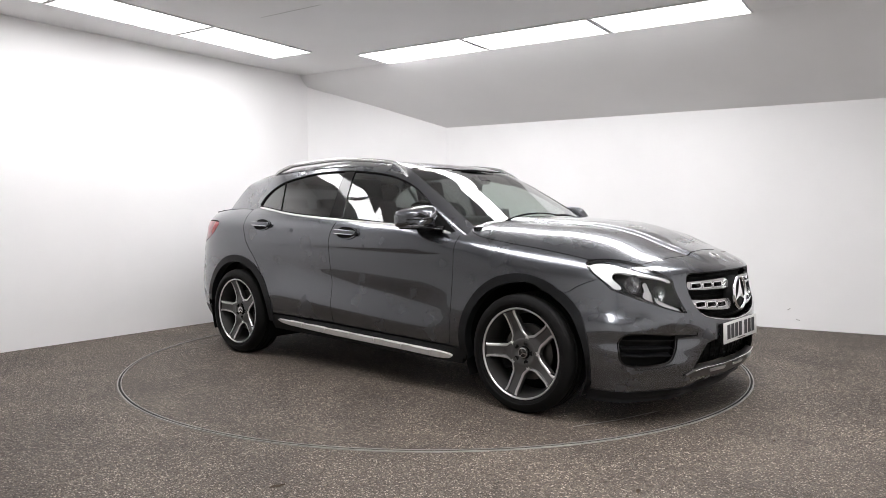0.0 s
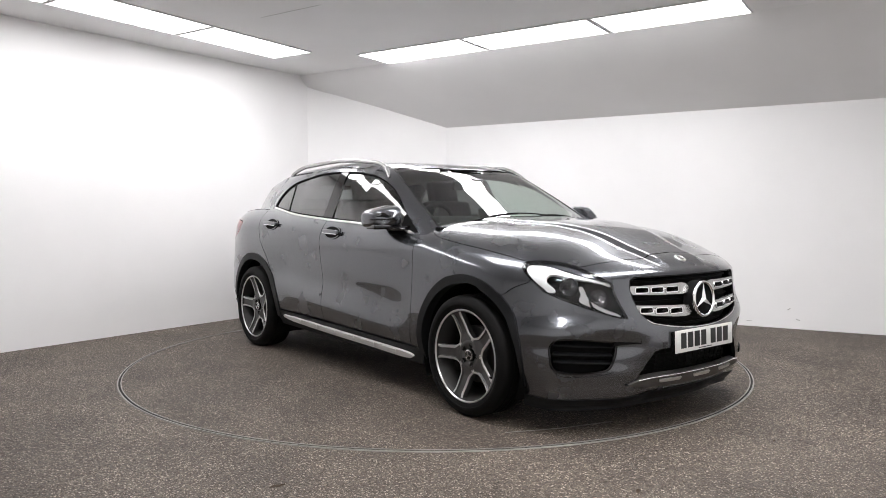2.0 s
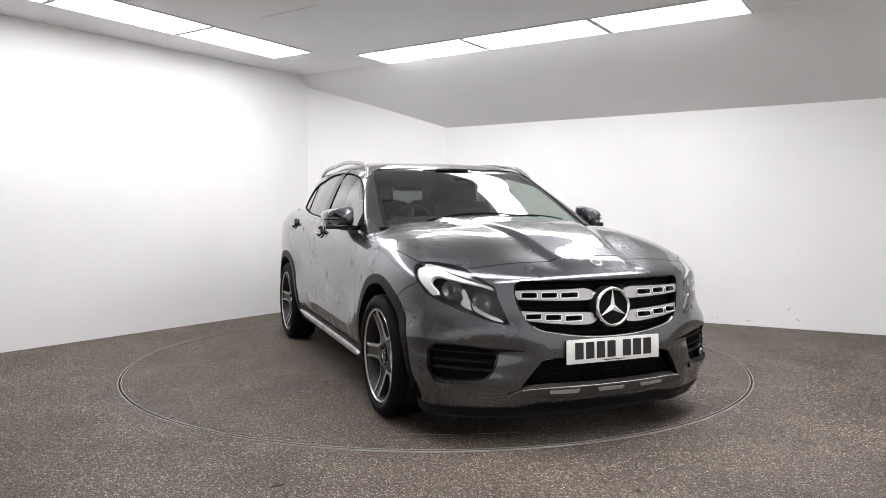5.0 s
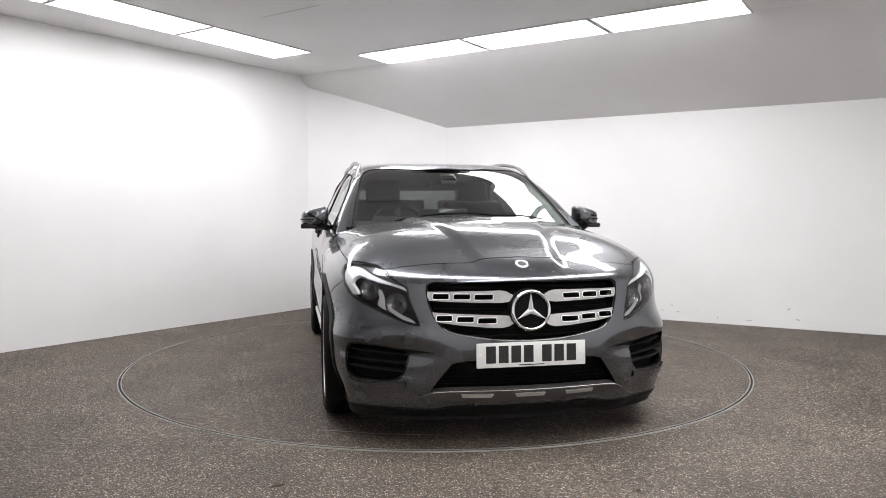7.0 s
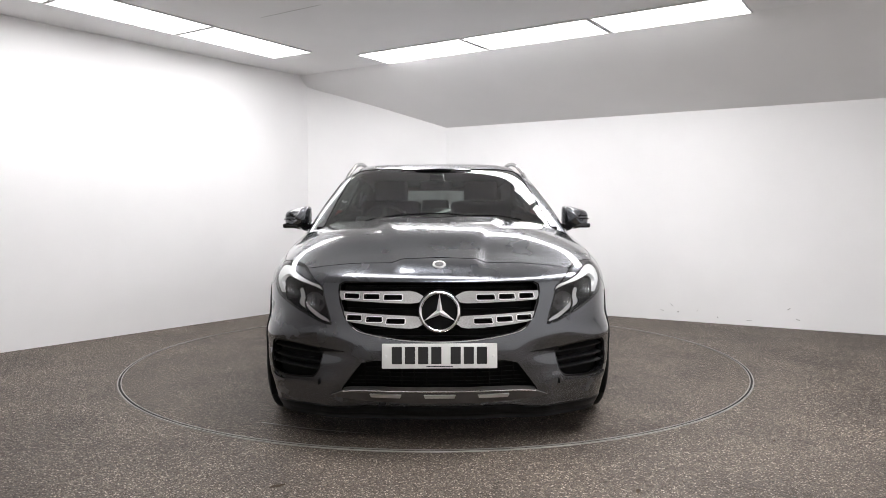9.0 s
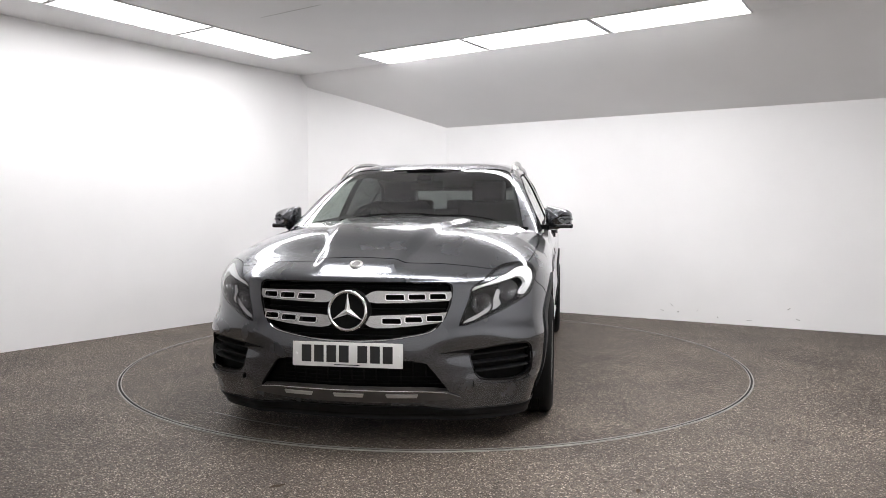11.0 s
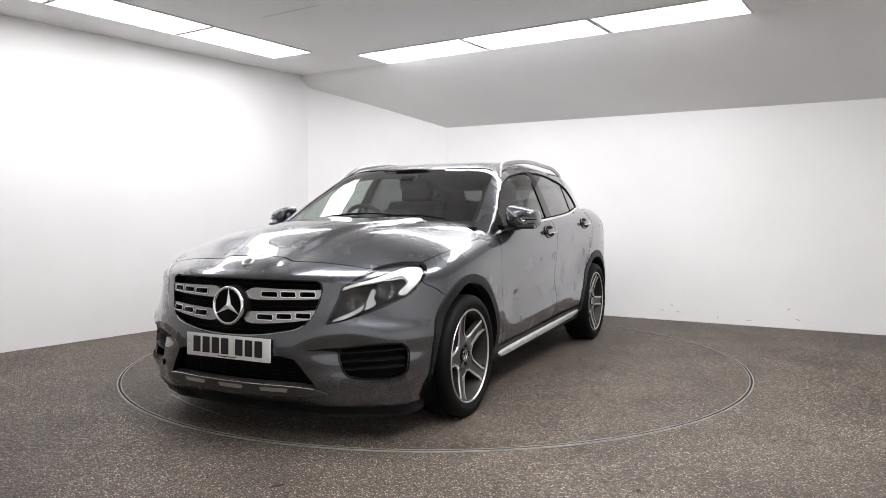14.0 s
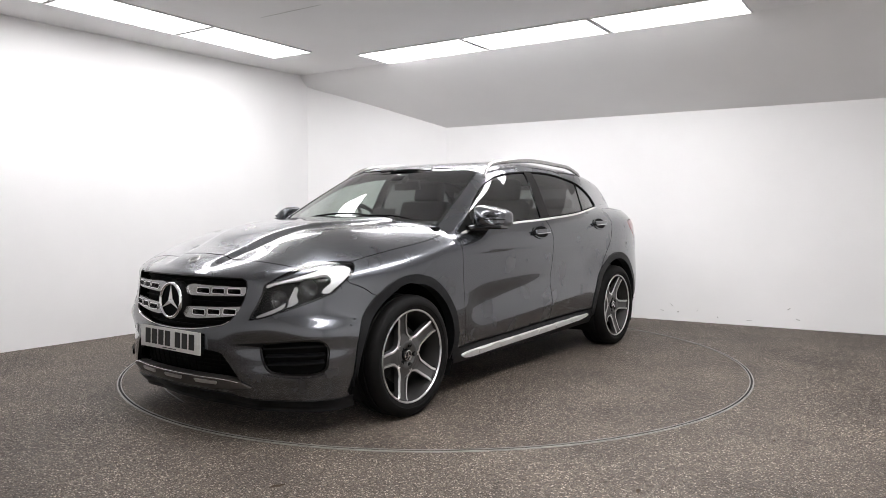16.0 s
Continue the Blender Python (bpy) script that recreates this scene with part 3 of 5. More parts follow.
# ---- outlines ----
def arch(r, sign_x, a0=-20, a1=200, n=40):
    """Wheel-arch arc in side view, from front to back."""
    return [(sign_x * AXLE + r * math.cos(radians(a)), HUB_Z + r * math.sin(radians(a))) for a in np.linspace(a0, a1, n)]


HOOD_REAR, HOOD_CORNER = (0.80, 1.035), (1.94, 0.845)
# bonnet edge in (s, v), from its rear corner forward to the middle of the nose
def hood_edge(sign):
    rows = curved([(0.85, 1.030), (0.90, 0.998), (1.02, 0.962), (1.22, 0.931), (1.41, 0.907), (1.58, 0.881), (1.72, 0.854)], k=6)
    back = from_side(rows, sign)
    nose = from_front(curved([(sign * 0.765, 0.842), (sign * 0.72, 0.842), (sign * 0.645, 0.831), (sign * 0.53, 0.845), (sign * 0.35, 0.857), (0.0, 0.868)], k=6))
    return back + nose


def lamp_outline(sign):
    """Headlight: sweeps from the bonnet's corner round the wing."""
    pts = [(1.708, 0.837), (1.714, 0.852), (0.762, 0.859), (0.718, 0.857), (0.673, 0.848), (0.640, 0.829), (0.615, 0.805), (0.585, 0.778), (0.549, 0.748), (0.542, 0.710),
           (0.524, 0.655), (0.504, 0.592), (0.510, 0.583), (0.56, 0.592), (0.64, 0.622), (0.71, 0.653), (0.772, 0.687), (1.831, 0.727), (1.776, 0.774), (1.733, 0.807)]
    return curved(from_both(pts, sign), True, 5)


def grille_outline():
    right = [(0.0, 0.784), (0.25, 0.784), (0.44, 0.782), (0.466, 0.768), (0.470, 0.735), (0.462, 0.68), (0.440, 0.62), (0.405, 0.575), (0.35, 0.548), (0.18, 0.520), (0.0, 0.512)]
    full = right + [(-y, z) for y, z in right[-2:0:-1]]
    return from_front(dense(full, 0.03))


def intake_outline():
    right = [(0.0, 0.425), (0.30, 0.425), (0.36, 0.412), (0.40, 0.36), (0.455, 0.283), (0.45, 0.262), (0.0, 0.262)]
    full = right + [(-y, z) for y, z in right[-2:0:-1]]
    return from_front(dense(full, 0.03))


def vent_outline(sign):
    pts = [(0.822, 0.455), (0.808, 0.482), (0.78, 0.490), (0.70, 0.486), (0.62, 0.476), (0.552, 0.466), (0.545, 0.445), (0.560, 0.385), (0.582, 0.340), (0.62, 0.322), (0.72, 0.316), (0.79, 0.322), (0.818, 0.345), (0.826, 0.40)]
    return from_front([(sign * y, z) for y, z in curved(pts, True, 5)])


DOOR_F = curved([(0.875, 0.985), (0.868, 0.80), (0.850, 0.55), (0.828, 0.315)], k=5)
DOOR_B = curved([(-0.195, 1.05), (-0.235, 0.97), (-0.250, 0.88), (-0.238, 0.62), (-0.221, 0.345)], k=5)
DOOR_R = curved([(-1.27, 1.13), (-1.26, 0.98), (-1.20, 0.86), (-1.10, 0.745), (-1.00, 0.58), (-0.955, 0.45), (-0.945, 0.355)], k=5)


def build_body():
    lamp = {s: lamp_outline(s) for s in (1, -1)}
    # bonnet, in a flat measure of its own
    edge = {s: hood_edge(s) for s in (1, -1)}

    rim_x, rim_y = float(nose_x(0.79)) - AXLE, float(width_at(AXLE, 0.79))

    def rim_reach(phi):
        e = front_power(0.79, phi)
        return (np.maximum(np.cos(phi), 0) ** e + np.maximum(np.sin(phi), 0) ** e) ** (-1 / e)

    def to_plan(s, v):
        """(s, v) to a spread-out plan."""
        x = body_point(s, v)[..., 0]
        k = 1 - np.clip((v - shoulder(x)) / TOP, 0, half) / half
        phi = np.minimum(np.abs(s) / ARC, 1) * half
        return np.where(np.abs(s) < ARC, AXLE + k * rim_x * rim_reach(phi) * np.cos(phi), x), np.sign(s) * k * rim_y * rim_reach(phi) * np.sin(phi)

    def plan_point(qx, qy):
        qx, qy = np.asarray(qx, float), np.asarray(qy, float)
        side = np.where(qy < 0, -1.0, 1.0)
        f, g = (qx - AXLE) / rim_x, np.abs(qy) / rim_y
        front = qx > AXLE
        phi = np.arctan2(np.maximum(g, 1e-9), np.maximum(f, 1e-9))
        k = np.where(front, np.hypot(f, g) / rim_reach(phi), g)
        s = np.where(front, phi / half * ARC, ARC + AXLE - qx)
        a = (1 - np.clip(k, 0, 1)) * half
        x = qx
        for _ in range(3):
            x = body_point(s, shoulder(x) + TOP * a)[..., 0]
        return body_point(side * s, shoulder(x) + TOP * a)

    def plan_outline(rows):
        return [tuple(float(c) for c in to_plan(np.float64(s), np.float64(v))) for s, v in rows]

    right = plan_outline(edge[-1])
    rear = [(0.80 + 0.17 * (1 - (y / 0.66) ** 2), y) for y in np.linspace(0.62, -0.62, 24)]
    k = [p for p in right if abs(p[1]) > 1e-4]
    hood = k + [right[-1]] + [(x, -y) for x, y in k[::-1]] + [(x, y * abs(k[0][1]) / 0.62) for x, y in rear]
    holes = [plan_outline(lamp[s]) for s in (1, -1)]
    shell("bonnet", plan_point, hood, PAINT, CAR, holes=holes, label="sculpted grey metallic bonnet", step=0.0135, gap=0.0035)

    # front bumper with the nose panel, round both corners
    def bumper_half(sign):
        a = from_side([(1.77, 0.755), (1.625, 0.685)], sign)
        b = from_side([arch(0.438 - 0.030 * ease((44 - q) / 45), 1, q, q - 1, 2)[0] for q in np.linspace(52, -14, 18)], sign)
        return a + b
    nose_r = [p for p in edge[-1] if abs(p[0]) < from_side([(1.79, 0.87)], 1)[0][0]]
    r = bumper_half(-1)
    bottom_u = abs(r[-1][0])
    bottom = [(u, 0.150) for u in np.linspace(-bottom_u, bottom_u, 60)]
    outline = nose_r[::-1] + r + bottom + [(-a, b) for a, b in r[::-1]] + [(-a, b) for a, b in nose_r[:-1]]
    body_panel("front_bumper", outline, holes=[lamp[1], lamp[-1], grille_outline(), intake_outline(), vent_outline(1), vent_outline(-1)],
               label="painted bumper with nose panel", step=0.015, depth=0.02, gap=0.0014)
    for sign in (-1, 1):
        e = [p for p in edge[sign] if abs(p[0]) > from_side([(1.79, 0.87)], 1)[0][0]]
        wing = e[::-1] + from_side([(0.80, 1.04)] + DOOR_F[1:-1], sign)
        wing += from_side([(0.828, 0.315)] + [(0.93, 0.30)] + arch(0.438, 1, 192, 52, 40)[2:] + [(1.625, 0.685), (1.77, 0.755), (1.79, 0.80)], sign)
        body_panel("front_wing", wing, holes=[lamp[sign]], depth=0.02, step=0.014, gap=0.0014)
        front = from_side(DOOR_F + [(0.3, 0.327), (-0.221, 0.345)] + DOOR_B[::-1], sign)
        belt = from_side([(x, float(belt_z(x)) + 0.01) for x in np.linspace(-0.15, 0.84, 14)], sign)
        body_panel("front_door", front + belt, step=0.014)
        back = from_side(DOOR_B + [(-0.6, 0.352)] + DOOR_R[::-1], sign)
        belt = from_side([(x, float(belt_z(x)) + 0.01) for x in np.linspace(-1.22, -0.25, 14)], sign)
        body_panel("rear_door", back + belt, step=0.014)
        quarter = from_side(DOOR_R, sign) + from_side(arch(0.438, -1, 5, 165, 40), sign)
        uu = ARC * 2 + 2 * AXLE
        quarter += [(sign * (quarter_u), 0.30) for quarter_u in (uu - 0.9, uu - 0.5, uu - 0.012)]
        quarter += [(sign * (uu - 0.012), z) for z in (0.6, 0.9, 1.05, 1.15)]
        quarter += from_side([(-2.02, 1.06), (-1.9, 1.10), (-1.6, 1.13), (-1.4, 1.135)], sign)
        tail = [(sign * u, v) for u, v in curved([(4.42, 1.00), (4.55, 1.025), (4.72, 1.015), (4.90, 0.975), (4.95, 0.92), (4.85, 0.865), (4.70, 0.855), (4.58, 0.89)], True, 4)]
        body_panel("rear_wing", quarter, holes=[tail], depth=0.02, step=0.016)
        body_panel("tail_light", tail, RED, label="red tail light lens", depth=0.03, gap=0.004)
        body_panel("arch_trim", from_side([arch(0.446 - 0.030 * ease((44 - q) / 45), 1, q, q - 1, 2)[0] for q in np.linspace(-14, 192, 50)] + arch(0.388, 1, 192, -14, 50), sign), CLAD, proud=0.007,
                   depth=0.05, label="dark grey plastic arch trim", step=0.025)
        body_panel("arch_trim", from_side(arch(0.446, -1, -6, 172, 50) + arch(0.388, -1, 172, -6, 50), sign), CLAD, proud=0.007,
                   depth=0.05, label="dark grey plastic arch trim", step=0.025)
        sill = from_side([(0.93, 0.305), (0.3, 0.322), (-0.4, 0.338), (-0.95, 0.350), (-0.92, 0.235), (0.0, 0.215), (0.90, 0.205)], sign)
        body_panel("sill", sill, CLAD, proud=0.004, depth=0.05, label="dark grey plastic sill cladding")


def build_greenhouse():
    def edge_up(x):
        return float(belt_z(x)) + 0.012
    # side window openings in side view
    win_top = [(0.825, 0.990), (0.70, 1.070), (0.62, 1.124), (0.50, 1.205), (0.35, 1.285), (0.20, 1.335), (0.05, 1.368), (-0.15, 1.392), (-0.38, 1.402), (-0.65, 1.395), (-0.93, 1.355), (-1.08, 1.305), (-1.19, 1.235), (-1.235, 1.165)]
    low = [(x, edge_up(x)) for x in np.linspace(-1.20, 0.80, 24)]
    opening = curved(win_top, k=5) + low
    edge = [(1.00, 0.735), (0.85, 0.705), (0.70, 0.678), (0.50, 0.638), (0.33, 0.603), (0.25, 0.580), (0.215, 0.55)]
    head = [(0.215 + 0.10 * (1 - (y / 0.55) ** 2), y) for y in np.linspace(0.50, -0.50, 15)]
    foot = [(1.04 + 0.06 * (1 - (y / 0.73) ** 2), y) for y in np.linspace(-0.65, 0.65, 9)]
    screen = green_plan(edge + head + [(x, -y) for x, y in edge[::-1]] + foot)
    rear_glass = green_plan([(-1.66, 0.50), (-1.68, 0.25), (-1.69, 0.0), (-1.68, -0.25), (-1.66, -0.50), (-1.88, -0.54), (-1.93, -0.3), (-1.94, 0), (-1.93, 0.3), (-1.88, 0.54)])
    holes = [green_side(opening, 1), green_side(opening, -1), screen, rear_glass]
    outline = [(1.06, 0.995)] + [(x, 0.995) for x in np.linspace(1.0, -1.98, 50)] + [(x, -0.995) for x in np.linspace(-1.98, 1.06, 50)]
    green_panel("roof", outline, holes=holes, step=0.018, depth=0.025, label="grey metallic roof with pillars")
    green_panel("windscreen", screen, GLASS, depth=0.0, gap=0.0, proud=-0.004, label="clear windscreen")
    # black edge of the windscreen
    inner = shrink(dense(screen, 0.02), 0.022)
    green_panel("screen_edge", screen, BLACK, holes=[inner], depth=0.0, gap=0.0, proud=-0.010, step=0.015, label="black printed windscreen border")
    green_panel("rear_window", rear_glass, TINT, depth=0.0, gap=0.0, proud=-0.004, label="tinted rear window")
    for sign in (-1, 1):
        def piece(name, poly, mat, label="", **more):
            return green_panel(name, green_side(poly, sign), mat, label=label, **more)
        b0 = [(-0.185, edge_up(-0.185)), (-0.205, 1.20), (-0.235, 1.397)]
        b1 = [(-0.315, edge_up(-0.315)), (-0.32, 1.20), (-0.335, 1.402)]
        top_f = [p for p in curved(win_top, k=5) if p[0] > -0.23]
        top_r = [p for p in curved(win_top, k=5) if p[0] < -0.34]
        low_f = [p for p in low if p[0] > -0.18][::-1]
        front = top_f + b0[::-1] + low_f[::-1]
        piece("front_side_window", front, GLASS, depth=0.0, gap=0.0, proud=-0.006)
        q0 = [(-0.90, edge_up(-0.90)), (-0.935, 1.2), (-0.985, 1.342)]
        rear_top = [p for p in top_r if p[0] > -0.985]
        rear_low = [p for p in low if -0.90 < p[0] < -0.32]
        piece("rear_side_window", b1[::-1][0:1] + rear_top + q0[::-1] + rear_low + b1[0:2], TINT, "dark privacy glass", depth=0.0, gap=0.0, proud=-0.006)
        quarter_top = [p for p in top_r if p[0] < -0.995]
        quarter_low = [p for p in low if p[0] < -0.915]
        piece("quarter_window", [(-0.995, 1.338)] + quarter_top + quarter_low + [(-0.915, edge_up(-0.915)), (-0.945, 1.2)], TINT, "dark privacy glass", depth=0.0, gap=0.0, proud=-0.006)
        piece("quarter_bar", [(-0.985, 1.342), (-0.935, 1.2), (-0.90, edge_up(-0.90)), (-0.915, edge_up(-0.915)), (-0.945, 1.2), (-0.997, 1.337)], MATT, depth=0.012, gap=0.0, proud=-0.002)
        piece("door_pillar", b0 + b1[::-1], BLACK, "gloss black door pillar", depth=0.012, gap=0.0, proud=0.001, step=0.015)
        # rubber seal round the opening
        ring = green_side(opening, sign)
        green_panel("window_seal", ring, MATT, holes=[shrink(dense(ring, 0.015), 0.013)], depth=0.012, gap=0.0, proud=0.003, step=0.012, label="black window seal")
        # bright strip along the belt
        bm = bmesh.new()
        line = []
        for x in np.linspace(-1.215, 0.80, 50):
            p = dome(x, green_side([(x, float(belt_z(x)) + 0.008)], sign)[0][1])
            line.append((p[0], p[1] + sign * 0.006, p[2]))
        tube(bm, line, [0.004] + [0.0105] * 48 + [0.004], 8, 0.6)
        part("belt_strip", bm, STEP, CAR, "bright chrome window strip")
        # roof rail
        bm = bmesh.new()
        xs = np.linspace(0.27, -1.22, 40)
        rise = [0.048 * min(1, (0.27 - x) / 0.16, (x + 1.22) / 0.22) ** 0.6 if -1.219 < x < 0.269 else 0.0 for x in xs]
        line = []
        for x, up in zip(xs, rise):
            p = dome(x, sign * 0.315)
            line.append((p[0], p[1], p[2] + up - 0.006))
        tube(bm, line, [0.012] + [0.015] * 38 + [0.012], 10, 0.85)
        part("roof_rail", bm, SILVER, CAR, "satin silver roof rail")


# ---- wheels ----
def build_wheel(x, sign):
    """A five-spoke alloy wheel with twin-ribbed spokes; local -y is the outside, turned for the other flank."""
    hub = new("wheel")
    hub.parent = CAR
    hub["label"] = "five-spoke silver alloy wheel with low-profile tyre"
    hub.matrix_basis = pose(x, sign * 0.80, HUB_Z, 0, 0, 180 if sign > 0 else 0) @ pose(0, 0, 0, 0, {(1, -1): -20, (1, 1): -18, (-1, -1): -13, (-1, 1): 23}[(1 if x > 0 else -1, sign)], 0)
    R, r = TYRE_R, 0.247
    # tyre: outside is -y
    prof = [(r, 0.085), (r + 0.012, 0.100), (r + 0.045, 0.112), (R - 0.022, 0.108), (R - 0.006, 0.095), (R, 0.075), (R, 0.05), (R - 0.007, 0.047), (R - 0.007, 0.041), (R, 0.038),
            (R, 0.004), (R - 0.007, 0.001), (R - 0.007, -0.005), (R, -0.008), (R, -0.038), (R - 0.007, -0.041), (R - 0.007, -0.047), (R, -0.05), (R, -0.072), (R - 0.004, -0.090), (R - 0.016, -0.103),
            (R - 0.030, -0.108), (r + 0.045, -0.112), (r + 0.030, -0.1105), (r + 0.028, -0.1075), (r + 0.012, -0.103), (r + 0.002, -0.094), (r - 0.006, -0.08)]
    part("tyre", revolve(bmesh.new(), prof, 96), RUBBER, hub, "black low-profile tyre")
    # rim barrel and lip
    prof = [(r + 0.004, -0.094), (r + 0.006, -0.099), (r + 0.004, -0.103), (r - 0.001, -0.103), (r - 0.005, -0.097)]
    part("rim", revolve(bmesh.new(), prof, 96), ALLOY, hub, "polished silver rim lip")
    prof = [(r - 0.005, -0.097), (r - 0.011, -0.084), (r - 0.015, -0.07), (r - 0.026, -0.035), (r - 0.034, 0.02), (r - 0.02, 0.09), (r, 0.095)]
    part("barrel", revolve(bmesh.new(), prof, 96), BARREL, hub, "inner barrel, shade behind the spokes put into its colour")
    part("backing_plate", revolve(bmesh.new(), [(0.02, 0.06), (r - 0.03, 0.06)], 48), MATT, hub)
    # spokes, each a tapered wedge with a sunk middle
    for k in range(5):
        bm = bmesh.new()
        turn = pose(0, 0, 0, 0, 72 * k, 0)
        rows = []
        for t in np.linspace(0, 1, 15):
            rad = 0.070 + (r - 0.012 - 0.070) * t
            w = min(0.7265 * rad, 0.041 - 0.005 * t + 0.034 * max(0, 1 - t / 0.34) ** 2 + 0.006 * max(0, t - 0.88) / 0.12)
            y = -0.062 - 0.030 * t ** 1.4 + 0.004 * math.sin(math.pi * t)
            sink = 0.011 * ease((t - 0.05) * 3) * (1 - 0.3 * t)
            edge = 0.0135
            rows.append([(-w, y + 0.035), (-w, y + 0.004), (-w + 0.004, y), (-w + edge, y), (-w + edge + 0.004, y + sink), (w - edge - 0.004, y + sink), (w - edge, y), (w - 0.004, y), (w, y + 0.004), (w, y + 0.035)])
            rows[-1] = [(c, yy, rad) for c, yy in rows[-1]]
        vs = [[bm.verts.new(turn @ Vector(p)) for p in row] for row in rows]
        for a, b in zip(vs, vs[1:]):
            for i in range(len(a) - 1):
                f = bm.faces.new((a[i], a[i + 1], b[i + 1], b[i]))
                f.material_index = 0 if i in (1, 2, 6, 7) else 1
        ob = part("spoke", bm, ALLOY, hub, smooth=False)
        ob.data.materials.append(ALLOY_MID)
    # centre: dished boss, five bolts, cap
    prof = [(0.088, -0.028), (0.086, -0.058), (0.078, -0.064), (0.060, -0.064), (0.042, -0.056), (0.036, -0.050)]
    part("boss", revolve(bmesh.new(), prof, 48), ALLOY_MID, hub)
    prof = [(0.001, -0.068), (0.026, -0.067), (0.033, -0.063), (0.036, -0.045)]
    part("centre_cap", revolve(bmesh.new(), prof, 40), BLACK, hub, "dark centre cap with a bright ring")
    bm = revolve(bmesh.new(), [(0.024, -0.066), (0.0245, -0.0695), (0.029, -0.0690), (0.030, -0.064)], 40)
    for k in range(3):
        box(bm, (0.005, 0.003, 0.022), pose(0, 0, 0, 0, 120 * k, 0) @ pose(0, -0.0685, 0.0125))
    part("cap_emblem", bm, CHROME, hub, "plain bright three-armed mark")
    for k in range(5):
        m = pose(0, 0, 0, 0, 72 * k + 36, 0) @ pose(0, -0.0635, 0.056)
        bm = revolve(bmesh.new(), [(0.0135, 0.012), (0.0135, -0.001), (0.0125, -0.002), (0.0110, 0.0), (0.001, 0.0)], 16, m)
        part("bolt_hole", bm, MATT, hub)
    # valve
    bm = revolve(bmesh.new(), [(0.001, -0.012), (0.004, -0.012), (0.004, 0.012)], 10, pose(0.160, -0.085, -0.150, -25))
    part("valve", bm, MATT, hub)
    # brake disc and caliper
    prof = [(0.07, 0.0), (0.155, 0.0), (0.157, 0.012), (0.155, 0.024), (0.07, 0.024)]
    part("brake_disc", revolve(bmesh.new(), prof, 48, pose(0, -0.01, 0)), DISC, hub)
    bm = box(bmesh.new(), (0.06, 0.07, 0.15), pose(-0.150 if x > 0 else 0.15, 0.0, 0.02), 0.014)
    part("brake_caliper", bm, MATT, hub)


def build_arch_liner(x, sign):
    """Black wheel housing behind the arch."""
    verts, faces = [], []
    n = 30
    for k, a in enumerate(np.linspace(-25, 205, n)):
        for y in (0.90, 0.50):
            verts.append((x + 0.405 * math.cos(radians(a)), sign * (y - 0.03 * (y > 0.8)), HUB_Z + 0.415 * math.sin(radians(a))))
    faces = [(2 * k, 2 * k + 1, 2 * k + 3, 2 * k + 2) for k in range(n - 1)]
    c = len(verts)
    verts.append((x, sign * 0.50, HUB_Z))
    faces += [(2 * k + 1, c, 2 * k + 3) for k in range(n - 1)]
    part("arch_liner", (verts, faces), MATT, CAR, "black wheel arch liner")


# ---- front end ----
def offset_curve(rows, out):
    """Points on the nose given by (y, z), pushed out along the normal."""
    res = []
    for u, v in from_front(rows):
        p = body_point(u, v)
        e = 1e-3
        n = np.cross(body_point(u + e, v) - body_point(u - e, v), body_point(u, v + e) - body_point(u, v - e))
        n = n / np.linalg.norm(n)
        if n[0] < 0:
            n = -n
        res.append(Vector(p + n * out))
    return res


